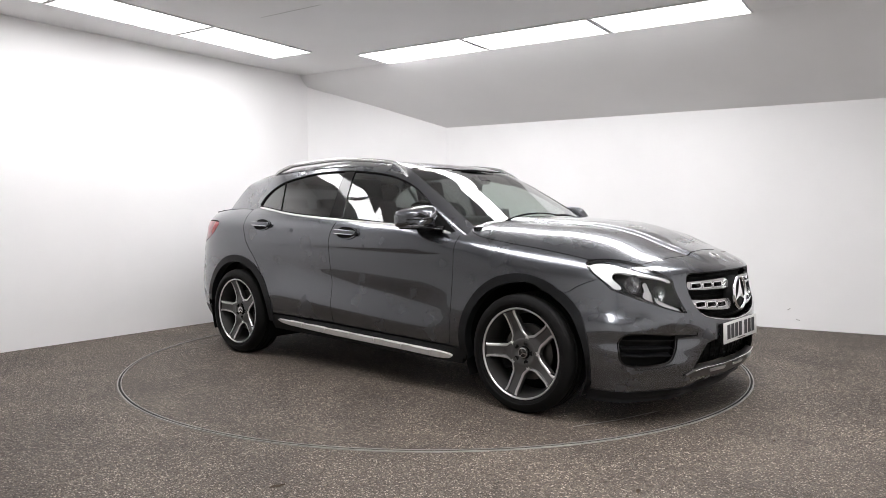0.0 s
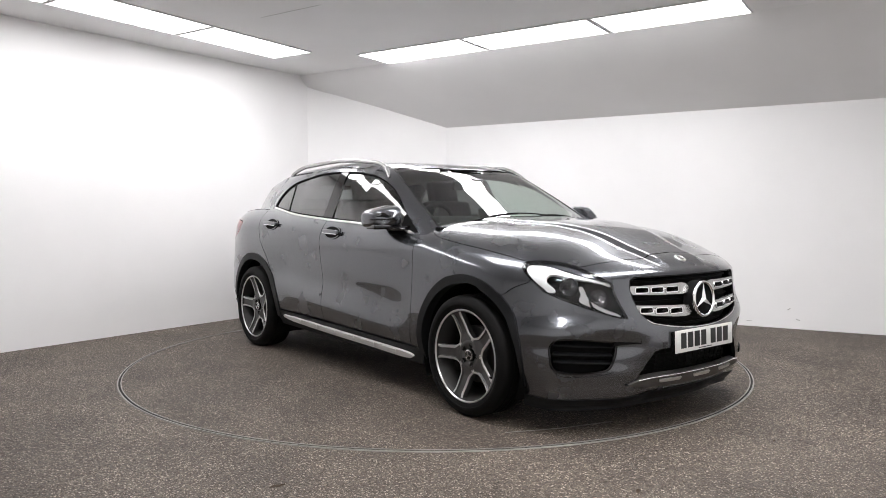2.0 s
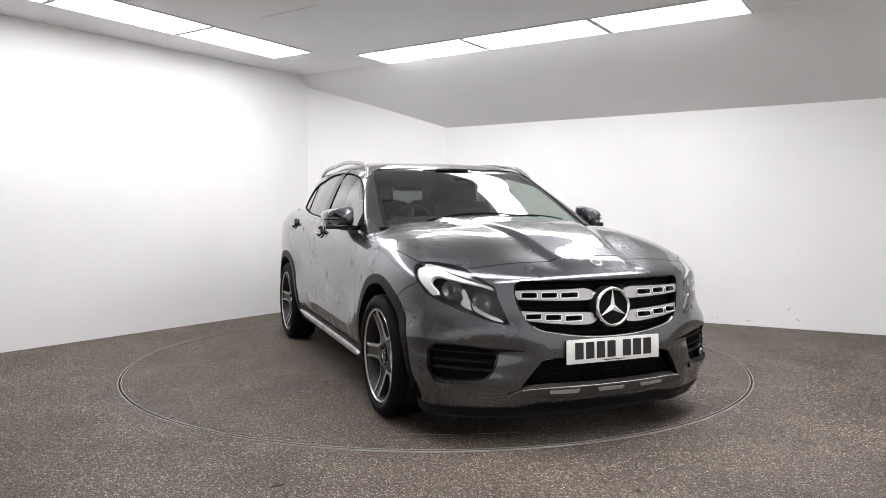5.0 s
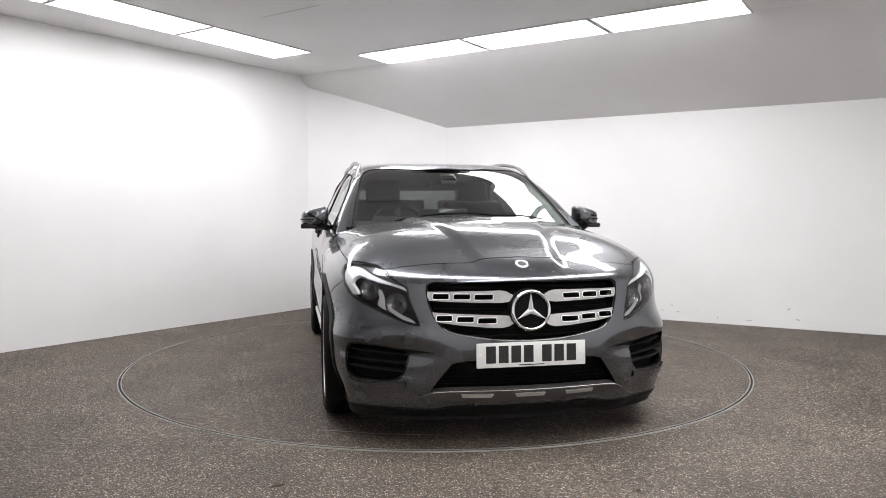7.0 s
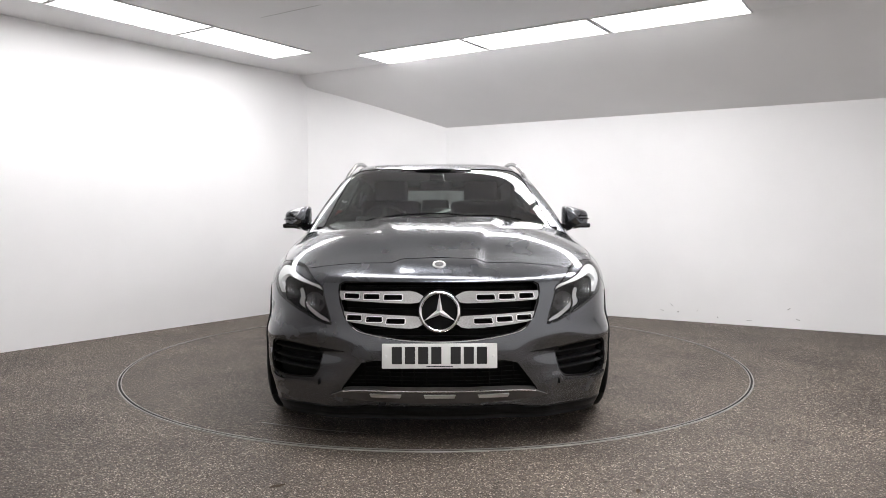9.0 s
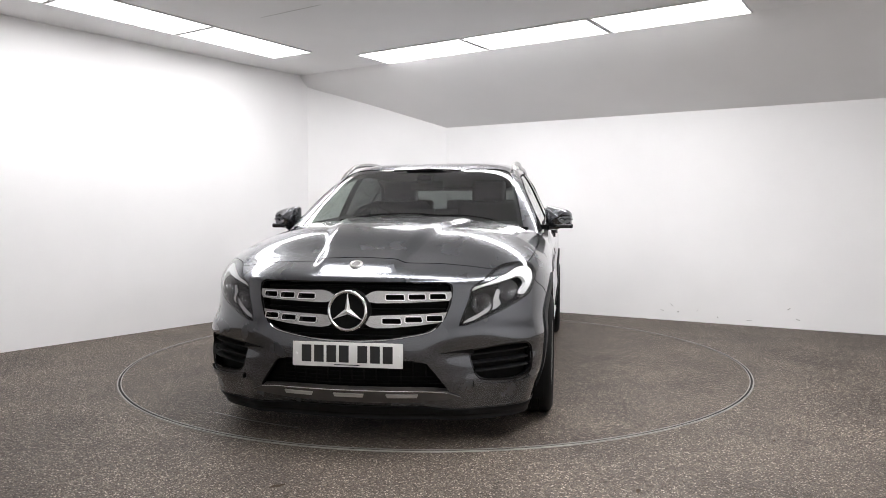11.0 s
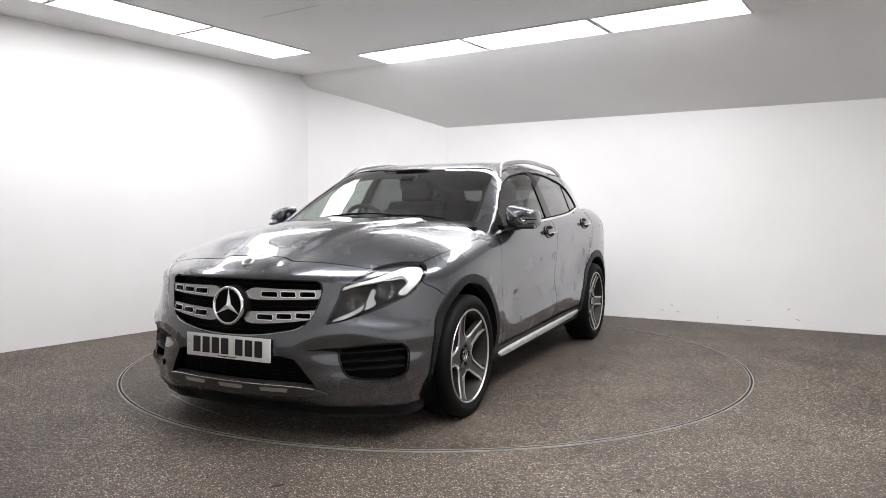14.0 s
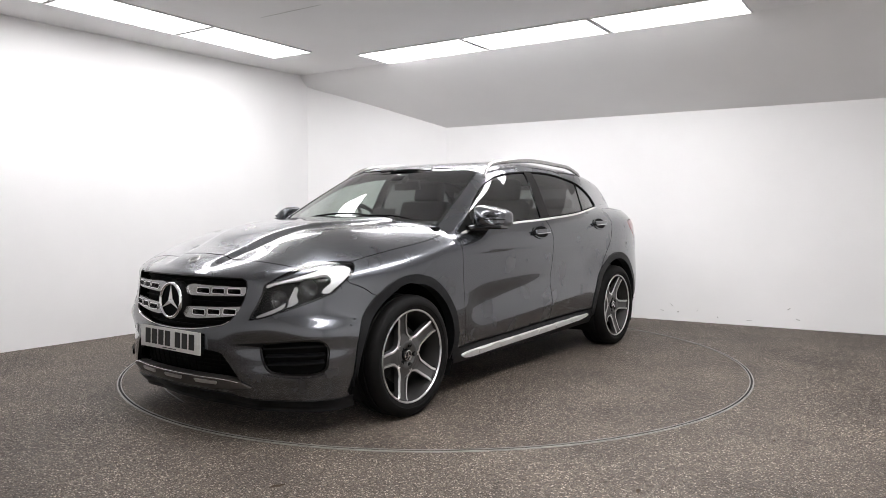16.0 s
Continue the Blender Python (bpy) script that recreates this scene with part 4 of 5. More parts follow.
def build_grille():
    grille = new("grille")
    grille.parent = CAR
    grille["label"] = "black grille with two slotted satin silver bars"
    body_panel("backing", shrink(grille_outline(), -0.012), MATT, grille, proud=-0.055, depth=0.0, gap=0, step=0.03, label="dark mesh backing")
    # surround: thin gloss edge inside the hole
    ring = grille_outline()
    body_panel("surround", ring, BLACK, grille, holes=[shrink(dense(ring, 0.02), 0.010)], proud=-0.006, depth=0.05, gap=0.003, step=0.014, label="gloss black surround")
    low = [(y, z + 0.004) for y, z in [(-0.40, 0.570), (-0.35, 0.546), (-0.18, 0.5195), (0, 0.5115), (0.18, 0.5195), (0.35, 0.546), (0.40, 0.570)]]
    part("lower_strip", tube(bmesh.new(), offset_curve(curved(low, k=6), -0.002), 0.0035, 8), CHROME, grille, "thin chrome lower edge")
    # dark louvres between the bars
    for z in (0.757, 0.69, 0.66, 0.60, 0.57, 0.54):
        w = 0.45 if z > 0.6 else 0.33
        part("louvre", tube(bmesh.new(), offset_curve([(y, z) for y in np.linspace(-w, w, 15)], -0.045), 0.006, 6), MATT, grille)
    for sign in (-1, 1):
        for row in (0, 1):
            if row == 0:
                pts = [(0.463, 0.738), (0.40, 0.739), (0.20, 0.742), (0.135, 0.744), (0.105, 0.738), (0.075, 0.722), (0.07, 0.705), (0.095, 0.692), (0.13, 0.687), (0.20, 0.688), (0.40, 0.694), (0.455, 0.697), (0.466, 0.715)]
            else:
                pts = [(0.446, 0.645), (0.36, 0.640), (0.20, 0.634), (0.14, 0.632), (0.095, 0.628), (0.075, 0.61), (0.075, 0.595), (0.10, 0.580), (0.13, 0.575), (0.20, 0.577), (0.33, 0.588), (0.41, 0.598), (0.425, 0.605), (0.440, 0.625)]
            slots = []
            for k in range(3):
                y0 = (0.405, 0.312, 0.213)[k] - (0.012 if row else 0)
                w, h = (0.064, 0.068, 0.078)[k] * 0.56, 0.0125
                zc = (0.7165, 0.7155, 0.714)[k] if row == 0 else (0.618, 0.613, 0.607)[k]
                slots.append(from_front([(sign * (y0 + a * w), zc + b * h) for a, b in ((-1, -0.7), (-0.85, -1), (0.95, -1), (1, -0.6), (0.92, 0.8), (0.8, 1), (-0.95, 1), (-1, 0.7))]))
            bar = body_panel("grille_bar", from_front([(sign * y, z) for y, z in pts]), SILVER, grille, holes=slots, proud=-0.004 if row else -0.002,
                             depth=0.035, gap=0.0, step=0.014, label="satin silver slotted bar")
            for hole in slots:
                edge = shrink(dense(hole, 0.008), -0.003)
                body_panel("slot_edge", edge, CHROME, bar, holes=[shrink(dense(hole, 0.008), 0.001)], proud=0.001, depth=0.006, gap=0, step=0.01)
    # emblem: plain ring, dark disc and three plain arms
    centre = pose(2.207, 0, 0.653, 0, -4, 0)
    spin = centre @ pose(0, 0, 0, 0, 0, 90)
    part("emblem_disc", revolve(bmesh.new(), [(0.001, 0.004), (0.06, 0.002), (0.09, -0.004), (0.099, -0.02), (0.099, -0.05)], 64, centre @ pose(0, 0, 0, 0, 0, -90)), MATT, grille, "dark round emblem disc")
    prof = [(0.087 + 0.0085 * math.cos(a), 0.006 + 0.011 * math.sin(a)) for a in np.linspace(0, 2 * math.pi, 13)[:-1]]
    part("emblem_ring", revolve(bmesh.new(), prof, 72, centre @ pose(0, 0, 0, 0, 0, -90), True), CHROME, grille, "chrome emblem ring")
    bm = bmesh.new()
    for k in range(3):
        m = centre @ pose(0, 0, 0, 120 * k, 0, 0)
        tip, ridge = bm.verts.new(m @ Vector((0.010, 0, 0.082))), bm.verts.new(m @ Vector((0.022, 0, 0.004)))
        a, b = bm.verts.new(m @ Vector((0.006, 0.013, 0.008))), bm.verts.new(m @ Vector((0.006, -0.013, 0.008)))
        c = bm.verts.new(m @ Vector((0.022, 0, 0.0)))
        bm.faces.new((tip, a, ridge))
        bm.faces.new((tip, ridge, b))
        bm.faces.new((ridge, a, c))
        bm.faces.new((ridge, c, b))
    part("emblem_arms", bm, STEP, grille, "three plain bright arms", False)
    # small round badge on the nose panel
    p = offset_curve([(0.0, 0.843)], 0.0015)[0]
    n = (offset_curve([(0.0, 0.843)], 0.02)[0] - p).normalized()
    m = Matrix.Translation(p) @ n.to_track_quat("Y", "Z").to_matrix().to_4x4()
    bm = revolve(bmesh.new(), [(0.001, 0.002), (0.024, 0.001), (0.0285, 0.004), (0.031, 0.003), (0.032, -0.003)], 40, m)
    badge = part("nose_badge", bm, ALLOY, CAR, "small round chrome badge")
    bm = revolve(bmesh.new(), [(0.001, 0.0035), (0.021, 0.003)], 32, m)
    part("badge_face", bm, ALLOY_DARK, badge)


def build_bumper_details():
    intake = new("lower_intake")
    intake.parent = CAR
    intake["label"] = "black lower air intake"
    body_panel("backing", shrink(intake_outline(), -0.012), MATT, intake, proud=-0.07, depth=0.0, gap=0, step=0.04)
    for z in np.linspace(0.285, 0.40, 6):
        w = 0.43 - (z - 0.285) * 0.7
        part("slat", tube(bmesh.new(), offset_curve([(y, z) for y in np.linspace(-w, w, 13)], -0.060), 0.003, 6), MATT, intake)
    for y in np.linspace(-0.36, 0.36, 13):
        part("mesh_bar", tube(bmesh.new(), offset_curve([(y, z) for z in (0.275, 0.33, 0.40)], -0.057), 0.003, 5), MATT, intake)
    # silver skid strip with three raised pads
    pts = [(y, 0.290 - 0.012 * abs(y / 0.45) ** 6) for y in np.linspace(-0.445, 0.445, 31)]
    lowp = [(y, 0.232 + 0.02 * abs(y / 0.5) ** 3) for y in np.linspace(0.505, -0.505, 31)]
    skid = body_panel("skid_strip", from_front(pts + lowp), SKID, proud=0.012, depth=0.03, gap=0, label="grey-silver skid strip")
    part("skid_edge", tube(bmesh.new(), offset_curve(pts, 0.012), 0.0035, 8), CHROME, skid)
    for y in (-0.245, 0.0, 0.245):
        o = [(y - 0.072, 0.276), (y + 0.072, 0.276), (y + 0.066, 0.262), (y - 0.066, 0.262)]
        body_panel("skid_pad", from_front(dense(o, 0.02)), ALLOY, skid, proud=0.020, depth=0.012, gap=0)
    for sign in (-1, 1):
        vent = new("side_vent")
        vent.parent = CAR
        vent["label"] = "black corner vent with three blades"
        hole = vent_outline(sign)
        body_panel("backing", shrink(hole, -0.012), MATT, vent, proud=-0.05, depth=0.0, gap=0, step=0.03)
        body_panel("rim", hole, BLACK, vent, holes=[shrink(dense(hole, 0.02), 0.010)], proud=-0.006, depth=0.04, gap=0.002, step=0.014)
        for k in range(3):
            z0 = 0.442 - 0.040 * k
            rows = [(sign * y, z0 + 0.016 * ((y - 0.53) / 0.30)) for y in np.linspace(0.556 + 0.010 * k, 0.816, 14)]
            a, b = offset_curve(rows, -0.012), offset_curve([(y, z + 0.012) for y, z in rows], -0.045)
            c = offset_curve([(y, z - 0.006) for y, z in rows], -0.014)
            verts = [tuple(p) for t in zip(a, b, c) for p in t]
            faces = []
            for i in range(len(rows) - 1):
                faces += [(3 * i, 3 * i + 1, 3 * i + 4, 3 * i + 3), (3 * i + 2, 3 * i, 3 * i + 3, 3 * i + 5)]
            part("blade", (verts, faces), CLAD, vent)
        # black sliver painting the shade of the crease in from the vent's upper corner
        crease = [(sign * y, z) for y, z in ((0.562, 0.472), (0.49, 0.467), (0.415, 0.459), (0.49, 0.457), (0.562, 0.450))]
        body_panel("vent_crease_shade", from_front(crease), MATT, vent, proud=0.0015, depth=0.0, gap=0, step=0.012)
        # sharp painted lip below the vent
        rows = [(sign * y, z) for y, z in curved([(0.565, 0.322), (0.62, 0.309), (0.72, 0.304), (0.78, 0.308), (0.812, 0.325)], k=5)]
        lowr = [(sign * y, z) for y, z in curved([(0.814, 0.312), (0.78, 0.288), (0.72, 0.276), (0.62, 0.278), (0.565, 0.296)], k=5)]
        body_panel("bumper_lip", from_front(rows + lowr), PAINT, proud=0.010, depth=0.012, gap=0, step=0.012)
    # tow cover
    y0, z0 = -0.405, 0.472
    o = [(y0 - 0.032, z0 - 0.02), (y0 - 0.03, z0 + 0.018), (y0 + 0.02, z0 + 0.02), (y0 + 0.032, z0 + 0.010), (y0 + 0.033, z0 - 0.022)]
    body_panel("tow_cover", from_front(o), PAINT, proud=0.0022, depth=0.004, gap=0, step=0.02)
    # black lower lip
    u = abs(from_side([(1.74, 0.25)], 1)[0][0])
    strip = [(k, 0.188 + 0.014 * ease((0.45 - abs(k) / u) / 0.12)) for k in np.linspace(-u, u, 50)] + [(k, 0.125) for k in np.linspace(u, -u, 50)]
    body_panel("chin", strip, CLAD, proud=0.004, depth=0.06, gap=0, label="dark grey plastic chin")
    # number plate with bars in place of its characters
    m = pose(2.2245, 0, 0.4535, 0, -2, 0)
    plate = part("number_plate", box(bmesh.new(), (0.006, 0.522, 0.113), m, 0.0025), PLATE, CAR, "white number plate with black bars")
    part("plate_holder", box(bmesh.new(), (0.03, 0.50, 0.10), m @ pose(-0.017, 0, 0), 0.004), MATT, CAR)
    w, gapw = 0.047, 0.0125
    x0 = -0.205
    for k in range(7):
        y = x0 + k * (w + gapw) + (0.028 if k > 3 else 0)
        part("plate_bar", box(bmesh.new(), (0.001, w * 0.98, 0.078), m @ pose(0.0036, y + w / 2 - 0.012, 0.003)), INK, plate, smooth=False)
    part("plate_line", box(bmesh.new(), (0.001, 0.12, 0.004), m @ pose(0.0036, 0.0, -0.047)), INK, plate, smooth=False)
    for y in (-0.243, 0.243):
        part("plate_screw", revolve(bmesh.new(), [(0.001, -0.003), (0.006, -0.002), (0.007, 0.0)], 14, m @ pose(0.0034, y, 0, 0, 0, 90)), FRAME, plate)


def build_headlight(sign):
    lamp = new("headlight")
    lamp.parent = CAR
    lamp["label"] = "clear headlight with chrome reflectors and light strip"
    hole = lamp_outline(sign)
    body_panel("lens", hole, LENS, lamp, proud=0.001, depth=0.0, gap=0.001, step=0.018, label="clear plastic lens")
    body_panel("housing", shrink(hole, -0.012), MATT, lamp, proud=-0.075, depth=0.0, gap=0, step=0.025, label="dark housing")
    body_panel("bezel", hole, BLACK, lamp, holes=[shrink(dense(hole, 0.02), 0.009)], proud=-0.003, depth=0.07, gap=0.001, step=0.014)

    def inner(name, pts, mat, proud, depth, label="", glowless=True):
        return body_panel(name, curved(from_both(pts, sign), True, 4), mat, lamp, proud=proud, depth=depth, gap=0, step=0.014, label=label)
    # light strip: a thin line under the brow that widens at the outer corner and hooks down
    strip = [(0.556, 0.747), (0.60, 0.767), (0.65, 0.788), (0.699, 0.812), (0.735, 0.836), (0.768, 0.845), (1.737, 0.838), (1.742, 0.815), (1.795, 0.767), (1.858, 0.712),
             (0.772, 0.714), (1.850, 0.764), (0.778, 0.796), (0.752, 0.805), (0.716, 0.791), (0.655, 0.772), (0.60, 0.753), (0.558, 0.738)]
    inner("light_strip", strip, FRAME, -0.012, 0.03, "frosted white light strip")
    brow = [(0.560, 0.757), (0.60, 0.786), (0.648, 0.822), (0.680, 0.843), (0.72, 0.851), (0.755, 0.853), (0.740, 0.842), (0.698, 0.819), (0.652, 0.795), (0.605, 0.773)]
    inner("brow", brow, BROW, -0.010, 0.02, "grey brow trim")
    # two dished reflectors, faceted
    for y, z, rad, back in ((0.725, 0.733, 0.043, 0.026), (0.610, 0.676, 0.046, 0.028)):
        p = offset_curve([(sign * y, z)], -back)[0]
        n = (offset_curve([(sign * y, z)], 0.0)[0] - p).normalized()
        n = (n + Vector((1.2, 0, 0))).normalized()
        m = Matrix.Translation(p) @ n.to_track_quat("Y", "Z").to_matrix().to_4x4()
        prof = [(rad, 0.004), (rad * 0.97, -0.004), (rad * 0.8, -0.024), (rad * 0.55, -0.040), (rad * 0.28, -0.048)]
        part("reflector", revolve(bmesh.new(), prof, 14, m), FLUTED, lamp, "faceted chrome reflector", False)
        bm = revolve(bmesh.new(), [(rad + 0.006, -0.004), (rad + 0.006, 0.006), (rad - 0.001, 0.007), (rad - 0.001, 0.0)], 36, m)
        part("reflector_ring", bm, BLACK, lamp)
        bm = revolve(bmesh.new(), [(0.001, -0.008), (0.009, -0.010), (0.012, -0.018), (0.012, -0.046)], 20, m)
        part("bulb_cap", bm, BLACK, lamp)
    # chrome tray that sweeps from between the reflectors down to the inner corner
    tray = [(0.672, 0.738), (0.686, 0.728), (0.680, 0.700), (0.690, 0.674), (0.672, 0.655), (0.63, 0.638), (0.58, 0.612), (0.545, 0.602), (0.525, 0.598),
            (0.54, 0.612), (0.59, 0.634), (0.635, 0.662), (0.655, 0.690), (0.662, 0.715)]
    inner("indicator_tray", tray, ALLOY, -0.022, 0.02, "chrome indicator tray")


# ---- flank details ----
def build_mirror(sign):
    mirror = new("wing_mirror")
    mirror.parent = CAR
    mirror["label"] = "grey wing mirror with black base and slotted cap"
    # housing: rounded block, swept back at the outside; outline in (y, z), front bulge along x
    bm = bmesh.new()
    rows = []
    n = 28
    depth_rows = [(-0.075, 0.94), (-0.070, 0.985), (-0.045, 1.0), (0.0, 0.99), (0.04, 0.95), (0.066, 0.87), (0.082, 0.72), (0.090, 0.45), (0.092, 0.05)]
    for dx, k in depth_rows:
        ring = []
        for i in range(n):
            a = 2 * math.pi * i / n
            c, s = math.cos(a), math.sin(a)
            py = 0.088 * math.copysign(abs(c) ** 0.42, c)
            pz = 0.062 * math.copysign(abs(s) ** 0.45, s)
            pz += 0.022 * (-(py / 0.086)) * (1 if s > 0 else 0.15)
            ring.append(bm.verts.new((0.615 + dx - 0.035 * (py / 0.086 + 1) * 0.8 + 0.02, sign * (0.928 + py * k), 1.073 + pz * k)))
        rows.append(ring)
    for a, b in zip(rows, rows[1:]):
        for i in range(n):
            bm.faces.new((a[i], a[(i + 1) % n], b[(i + 1) % n], b[i]))
    bm.faces.new(rows[-1])
    part("cap", bm, PAINT, mirror, "grey metallic mirror cap")
    bm = bmesh.new()
    ring = []
    for i in range(n):
        a = 2 * math.pi * i / n
        c, s = math.cos(a), math.sin(a)
        py, pz = 0.078 * math.copysign(abs(c) ** 0.55, c), 0.053 * math.copysign(abs(s) ** 0.6, s)
        pz += 0.022 * (-(py / 0.086)) * (1 if s > 0 else 0.15)
        ring.append(bm.verts.new((0.555 - 0.035 * (py / 0.086 + 1) * 0.8 + 0.012, sign * (0.928 + py * 0.92), 1.073 + pz * 0.92)))
    bm.faces.new(ring)
    part("mirror_glass", bm, CHROME, mirror, "mirror glass", False)
    # black lower tray and foot
    bm = box(bmesh.new(), (0.15, 0.165, 0.030), pose(0.610, sign * 0.925, 1.016, 0, 0, sign * 12), 0.012, 3)
    part("tray", bm, BLACK, mirror, "gloss black lower shell")
    bm = bmesh.new()
    tube(bm, [(0.64, sign * 0.90, 1.012), (0.69, sign * 0.865, 1.008), (0.75, sign * 0.83, 1.003)], [0.022, 0.018, 0.022], 10, 2.4)
    part("foot", bm, BLACK, mirror, "gloss black foot")
    # two dark slots in the cap with a lamp between
    for z, l in ((1.082, 0.115), (1.062, 0.135)):
        pts = []
        for k in np.linspace(0, 1, 9):
            a = k * 1.25
            pts.append((0.715 - 0.100 * k ** 1.7, sign * (0.935 + l * 0.64 * math.sin(a)), z - 0.003 * k))
        part("slot", tube(bmesh.new(), pts, 0.0035, 6), MATT, mirror, "dark slot")
    # black triangle at the window's corner
    tri = [(0.820, 0.988), (0.77, 1.024), (0.70, 1.069), (0.655, 1.098), (0.655, float(belt_z(0.655)) + 0.014), (0.74, float(belt_z(0.74)) + 0.013)]
    green_panel("mirror_triangle", green_side(dense(tri, 0.03), sign), MATT, mirror, proud=0.004, depth=0.012, gap=0, step=0.02)


def build_handle(x, z, sign):
    handle = new("door_handle")
    handle.parent = CAR
    handle["label"] = "grey door handle with chrome edge over a dark cup"
    u, v = from_side([(x, z)], sign)[0]
    p = body_point(u, v)
    e = 1e-3
    n = np.cross(body_point(u + e, v) - body_point(u - e, v), body_point(u, v + e) - body_point(u, v - e))
    n = Vector(n / np.linalg.norm(n))
    n = n if n.y * sign > 0 else -n
    oval = [(x + 0.098 * math.cos(a), z + 0.038 * math.sin(a) * (1 - 0.12 * math.cos(a))) for a in np.linspace(0, 2 * math.pi, 33)[:-1]]
    # the cup is a flat black oval laid on the door
    body_panel("cup", from_side(oval, sign), MATT, handle, proud=0.003, depth=0.0, gap=0, step=0.012, label="flat black oval in place of the cup's hollow")
    rim = from_side(oval, sign)
    body_panel("cup_edge", shrink(dense(rim, 0.012), -0.005), PAINT, handle, holes=[rim], proud=0.007, depth=0.004, gap=0, step=0.012)
    m = Matrix.Translation(Vector(p) + n * 0.022) @ pose(0, 0, 0, 0, 2, 0)
    bm = box(bmesh.new(), (0.205, 0.016, 0.032), m, 0.0078, 3)
    part("grip", bm, PAINT, handle, "painted grip")
    bm = box(bmesh.new(), (0.185, 0.004, 0.006), m @ pose(0, sign * 0.008, -0.012), 0.0015)
    part("grip_strip", bm, CHROME, handle, "chrome strip")
    for dx in (-0.085, 0.085):
        part("post", box(bmesh.new(), (0.022, 0.022, 0.02), m @ pose(dx, -sign * 0.012, 0), 0.004), PAINT, handle)


def build_step(sign):
    """Silver step board along the sill, with raised pads."""
    step = new("side_step")
    step.parent = CAR
    step["label"] = "bright silver ribbed side step"
    poly = curved([(0.83, 0.246), (0.78, 0.268), (0.40, 0.283), (-0.2, 0.300), (-0.70, 0.316), (-0.83, 0.318), (-0.72, 0.288), (-0.2, 0.262), (0.40, 0.244), (0.72, 0.233)], True, 5)
    body_panel("board", from_side(poly, sign), STEP, step, proud=0.020, depth=0.03, gap=0, step=0.02)
    for k in range(6):
        x = 0.60 - 0.245 * k
        zc = 0.262 + (0.60 - x) * 0.0335 - 0.002
        pad = [(x + 0.075, zc + 0.013), (x - 0.075, zc + 0.018), (x - 0.062, zc - 0.013), (x + 0.058, zc - 0.017)]
        body_panel("pad", from_side(dense(pad, 0.03), sign), STEP, step, proud=0.026, depth=0.006, gap=0, step=0.02)


def build_seat(x, y, parent, z=0.0):
    seat = new("seat")
    seat.parent = parent
    seat["label"] = "dark fabric seat with headrest"
    m = pose(x, y, 0.60 + z)
    part("cushion", box(bmesh.new(), (0.50, 0.50, 0.16), m, 0.05, 3), CLOTH, seat)
    part("backrest", box(bmesh.new(), (0.13, 0.48, 0.60), m @ pose(-0.26, 0, 0.30, 0, -18), 0.05, 3), CLOTH, seat)
    part("headrest", box(bmesh.new(), (0.09, 0.27, 0.17), m @ pose(-0.38, 0, 0.67, 0, -14), 0.035, 3), CLOTH, seat)
    for dy in (-0.06, 0.06):
        part("headrest_post", tube(bmesh.new(), [m @ Vector((-0.345, dy, 0.53)), m @ Vector((-0.365, dy, 0.63))], 0.007, 8), CHROME, seat)


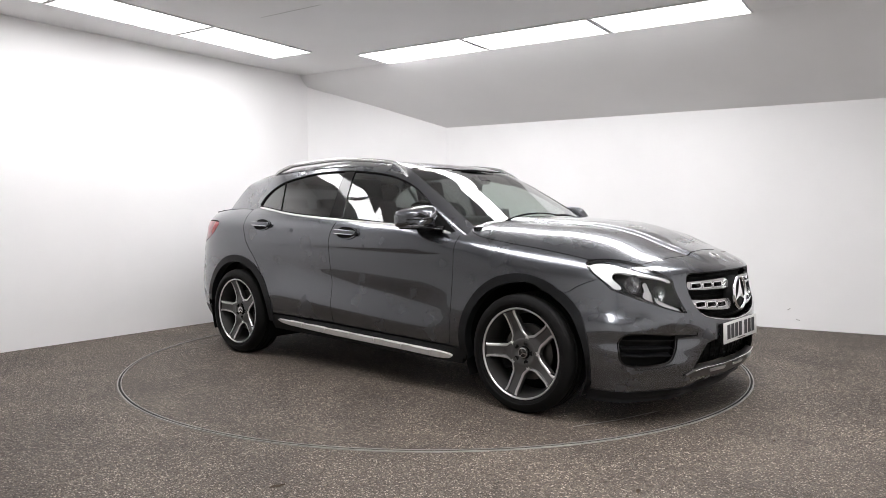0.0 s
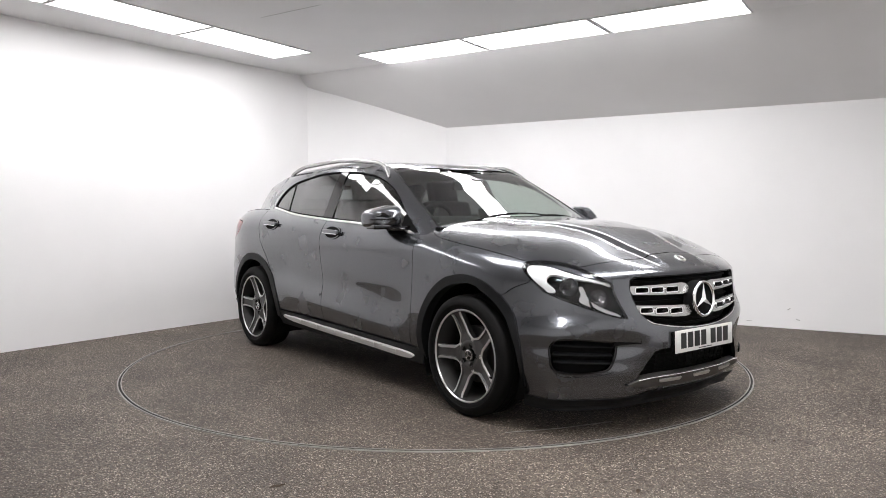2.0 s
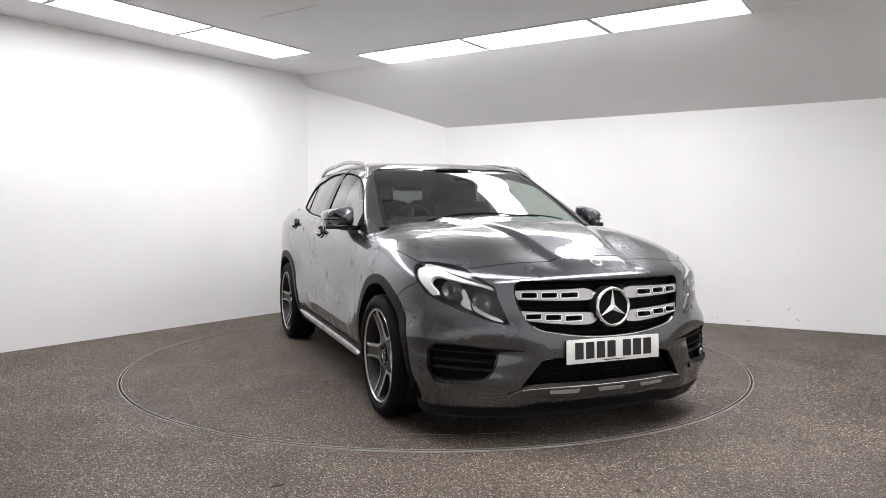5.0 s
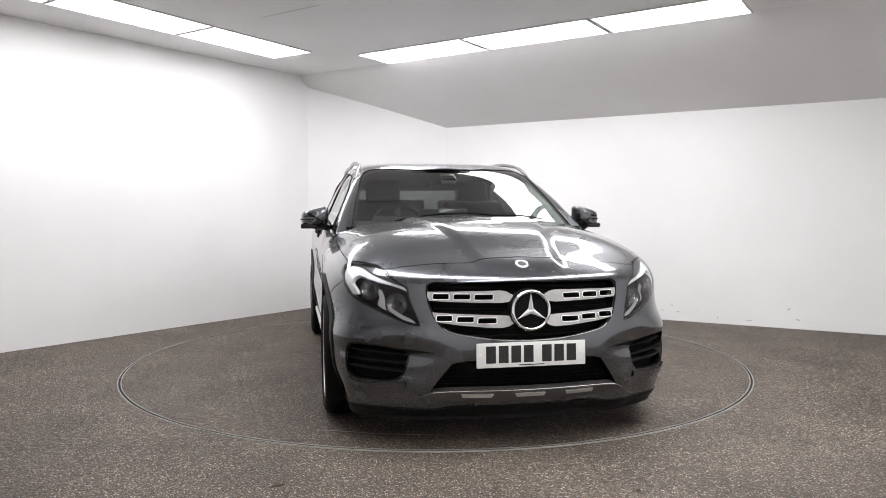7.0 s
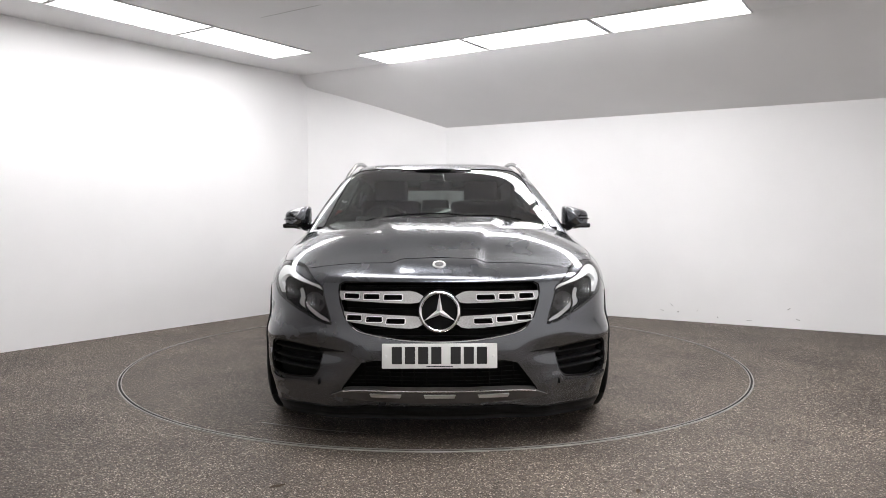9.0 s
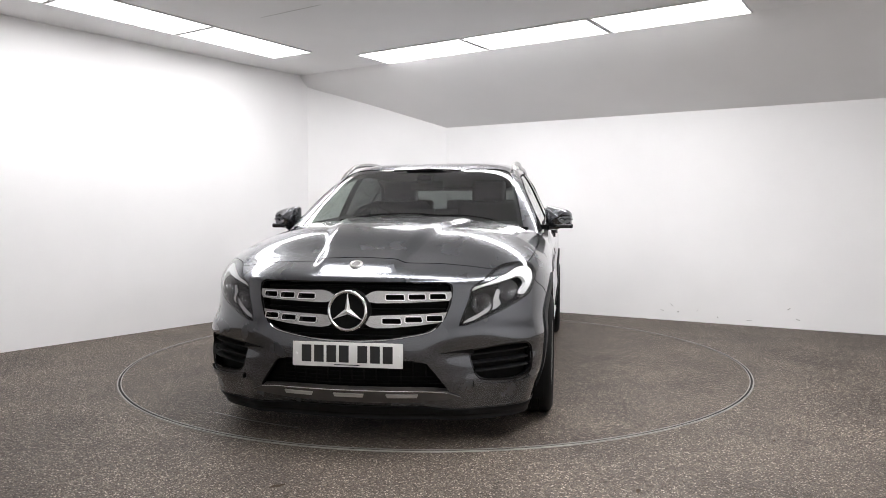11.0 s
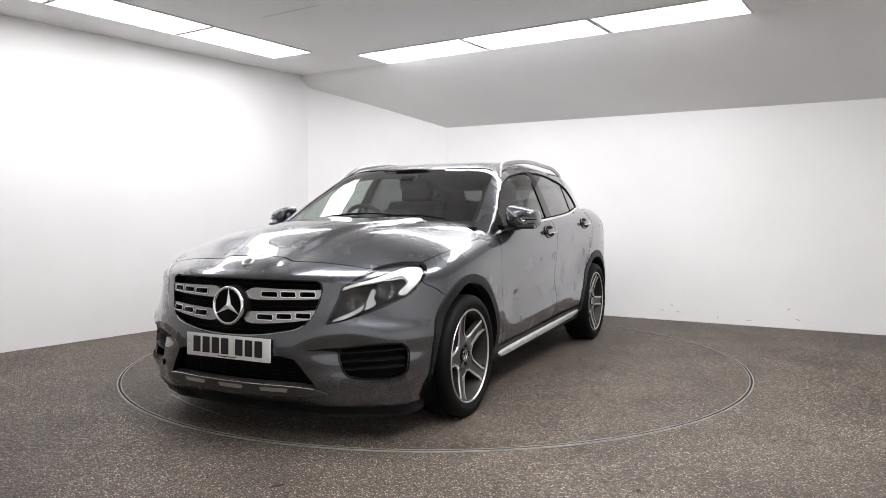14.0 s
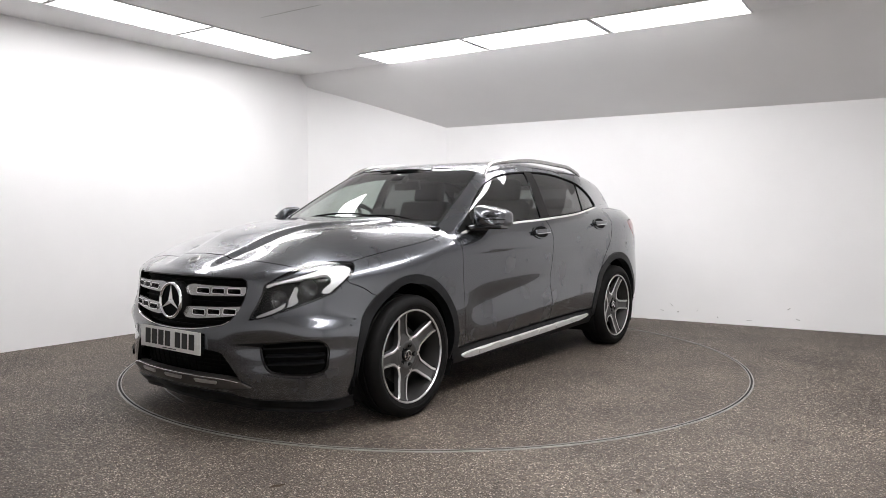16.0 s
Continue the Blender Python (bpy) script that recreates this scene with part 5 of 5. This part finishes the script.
def build_cabin():
    part("cabin_floor", box(bmesh.new(), (3.0, 1.50, 0.05), pose(-0.5, 0, 0.45)), MATT, CAR)
    part("underbody", box(bmesh.new(), (3.9, 1.02, 0.10), pose(0.0, 0, 0.24), 0.03), MATT, CAR, "dark underbody")
    part("bulkhead", box(bmesh.new(), (0.04, 1.50, 0.55), pose(0.93, 0, 0.74)), MATT, CAR)
    part("engine_block", box(bmesh.new(), (0.75, 0.95, 0.42), pose(1.55, 0, 0.48), 0.05), MATT, CAR)
    part("load_floor", box(bmesh.new(), (0.75, 1.30, 0.05), pose(-1.72, 0, 0.80)), MATT, CAR)
    # dashboard with a hood over the dials
    bm = box(bmesh.new(), (0.42, 1.42, 0.18), pose(0.70, 0, 0.94, 0, 6), 0.05, 3)
    dash = part("dashboard", bm, DASH, CAR, "dark vinyl dashboard")
    part("dial_hood", box(bmesh.new(), (0.20, 0.36, 0.07), pose(0.58, -0.36, 1.045), 0.03, 3), DASH, dash)
    part("centre_screen", box(bmesh.new(), (0.015, 0.20, 0.11), pose(0.56, 0, 1.075, 0, -8), 0.006), BLACK, dash)
    for y in (-0.62, 0.0, 0.62):
        part("air_vent", revolve(bmesh.new(), [(0.001, 0.004), (0.035, 0.0), (0.042, 0.006), (0.045, 0)], 24, pose(0.50, y, 0.97, 0, 0, 90)), ALLOY_DARK, dash)
    wheel = new("steering_wheel")
    wheel.parent = CAR
    wheel["label"] = "black steering wheel with bright trim"
    m = pose(0.36, -0.36, 0.99, 0, 0, 90) @ pose(0, 0, 0, 24, 0, 0)
    prof = [(0.178 + 0.015 * math.cos(a), 0.015 * math.sin(a)) for a in np.linspace(0, 2 * math.pi, 11)[:-1]]
    part("rim", revolve(bmesh.new(), prof, 48, m, True), MATT, wheel)
    part("boss", revolve(bmesh.new(), [(0.001, 0.03), (0.05, 0.026), (0.065, 0.0), (0.05, -0.03)], 32, m), DASH, wheel)
    for a in (0, 180, 270):
        part("spoke", box(bmesh.new(), (0.13, 0.014, 0.03), m @ pose(0, 0, 0, 0, a, 0) @ pose(0.115, 0, 0), 0.005), ALLOY_DARK, wheel)
    for y in (-0.36, 0.36):
        build_seat(-0.05, y, CAR)
    bench = new("rear_seat")
    bench.parent = CAR
    bench["label"] = "dark fabric rear bench with headrests"
    part("cushion", box(bmesh.new(), (0.50, 1.30, 0.16), pose(-0.88, 0, 0.62), 0.05, 3), CLOTH, bench)
    part("backrest", box(bmesh.new(), (0.14, 1.28, 0.52), pose(-1.17, 0, 0.88, 0, -20), 0.05, 3), CLOTH, bench)
    for y in (-0.38, 0.0, 0.38):
        part("headrest", box(bmesh.new(), (0.08, 0.25, 0.12), pose(-1.28, y, 1.16, 0, -14), 0.03, 3), CLOTH, bench)
    # rear-view mirror and sensor pod
    mirror = part("cabin_mirror", box(bmesh.new(), (0.025, 0.23, 0.065), pose(0.30, 0, 1.295, 0, 10), 0.010, 3), MATT, CAR, "black rear-view mirror")
    part("stalk", tube(bmesh.new(), [(0.305, 0, 1.315), (0.345, 0, 1.355)], 0.012, 8), MATT, mirror)
    part("sensor_pod", box(bmesh.new(), (0.10, 0.11, 0.035), pose(0.385, 0, 1.338, 0, 27), 0.012, 3), BLACK, mirror)
    # headliner and inner trims close the cabin
    green_panel("headliner", [(0.20, 0.42), (-1.55, 0.42), (-1.55, -0.42), (0.20, -0.42)], LINER, proud=-0.035, depth=0.0, gap=0, step=0.05)
    for sign in (-1, 1):
        verts, faces = [], []
        xs = np.linspace(0.85, -1.9, 24)
        for x in xs:
            y = 0.80 if x > -1.2 else 0.80 - 0.12 * (-1.2 - x)
            verts += [(x, sign * (y - 0.01), float(belt_z(x)) - 0.005), (x, sign * (y - 0.03), 0.46)]
        faces = [(2 * i, 2 * i + 1, 2 * i + 3, 2 * i + 2) for i in range(len(xs) - 1)]
        part("door_lining", (verts, faces), DASH, CAR)


def build_cowl_and_wipers():
    verts, faces = [], []
    ys = np.linspace(-0.70, 0.70, 25)
    for y in ys:
        f = 0.80 + 0.17 * (1 - (y / 0.70) ** 2)
        z = 1.046 - 0.10 * (abs(y) / 0.7) ** 3
        verts += [(f + 0.06, y, z - 0.035), (f + 0.0, y, z - 0.018), (f - 0.10, y, z + 0.004)]
    for i in range(len(ys) - 1):
        for j in (0, 1):
            a = 3 * i + j
            faces.append((a, a + 1, a + 4, a + 3))
    part("cowl", (verts, faces), MATT, CAR, "black plastic cowl")
    for x0, y0, x1, y1 in ((0.93, -0.45, 0.925, 0.16), (0.95, 0.06, 0.905, 0.50)):
        wiper = new("wiper")
        wiper.parent = CAR
        pts = []
        for k in np.linspace(0, 1, 9):
            x, y = x0 + (x1 - x0) * k - 0.02 * math.sin(math.pi * k), y0 + (y1 - y0) * k
            pts.append((x, y, float(roof_z(x + 0.3 * y * y)) + 0.003))
        part("arm", tube(bmesh.new(), pts[:6], 0.006, 8), MATT, wiper)
        part("blade", tube(bmesh.new(), [(p[0] - 0.016, p[1] + 0.03, p[2] + 0.002) for p in pts], 0.0045, 6), MATT, wiper)


def build_rear():
    """Plain tail: hatch lower panel, bumper cladding, spoiler."""
    uu = ARC * 2 + 2 * AXLE
    for sign in (-1, 1):
        strip = [(sign * u, 0.34) for u in np.linspace(uu - 0.95, uu - 0.012, 16)] + [(sign * u, 0.22) for u in np.linspace(uu - 0.012, uu - 0.95, 16)]
        body_panel("rear_skirt", strip, CLAD, proud=0.005, depth=0.04, gap=0, label="dark grey plastic rear skirt")
    ys = np.linspace(-0.66, 0.66, 15)
    verts, faces = [], []
    for y in ys:
        for x, z in ((-2.03, 1.04), (-2.09, 1.02), (-2.14, 0.95)):
            verts.append((x + 0.25 * y * y, y, z))
    for i in range(len(ys) - 1):
        for j in (0, 1):
            a = 3 * i + j
            faces.append((a, a + 1, a + 4, a + 3))
    part("hatch", (verts, faces), PAINT, CAR)


CAR = new("car")
tagged(CAR, "dark grey metallic five-door crossover parked on the turntable", "car")
build_body()
build_greenhouse()
for wx in (AXLE, -AXLE):
    for wy in (-1, 1):
        build_wheel(wx, wy)
        build_arch_liner(wx, wy)
build_grille()
build_bumper_details()
for side in (-1, 1):
    build_headlight(side)
    build_mirror(side)
    build_handle(-0.073, 0.967, side)
    build_handle(-1.028, 1.012, side)
    build_step(side)
build_cowl_and_wipers()
build_cabin()
build_rear()

# ---- motion of the turntable and the car on it ----
RATE, START = -5.3631, -41.374


def motions():
    rows = [k * 0.5 for k in range(33)]
    walk(TURNTABLE, [(t, pose(0, 0, 0, 0, 0, RATE * t)) for t in rows])
    walk(CAR, [(t, pose(0, 0, 0, 0, 0, START + RATE * t) @ pose(0.045, -0.001, 0.0)) for t in rows])


motions()
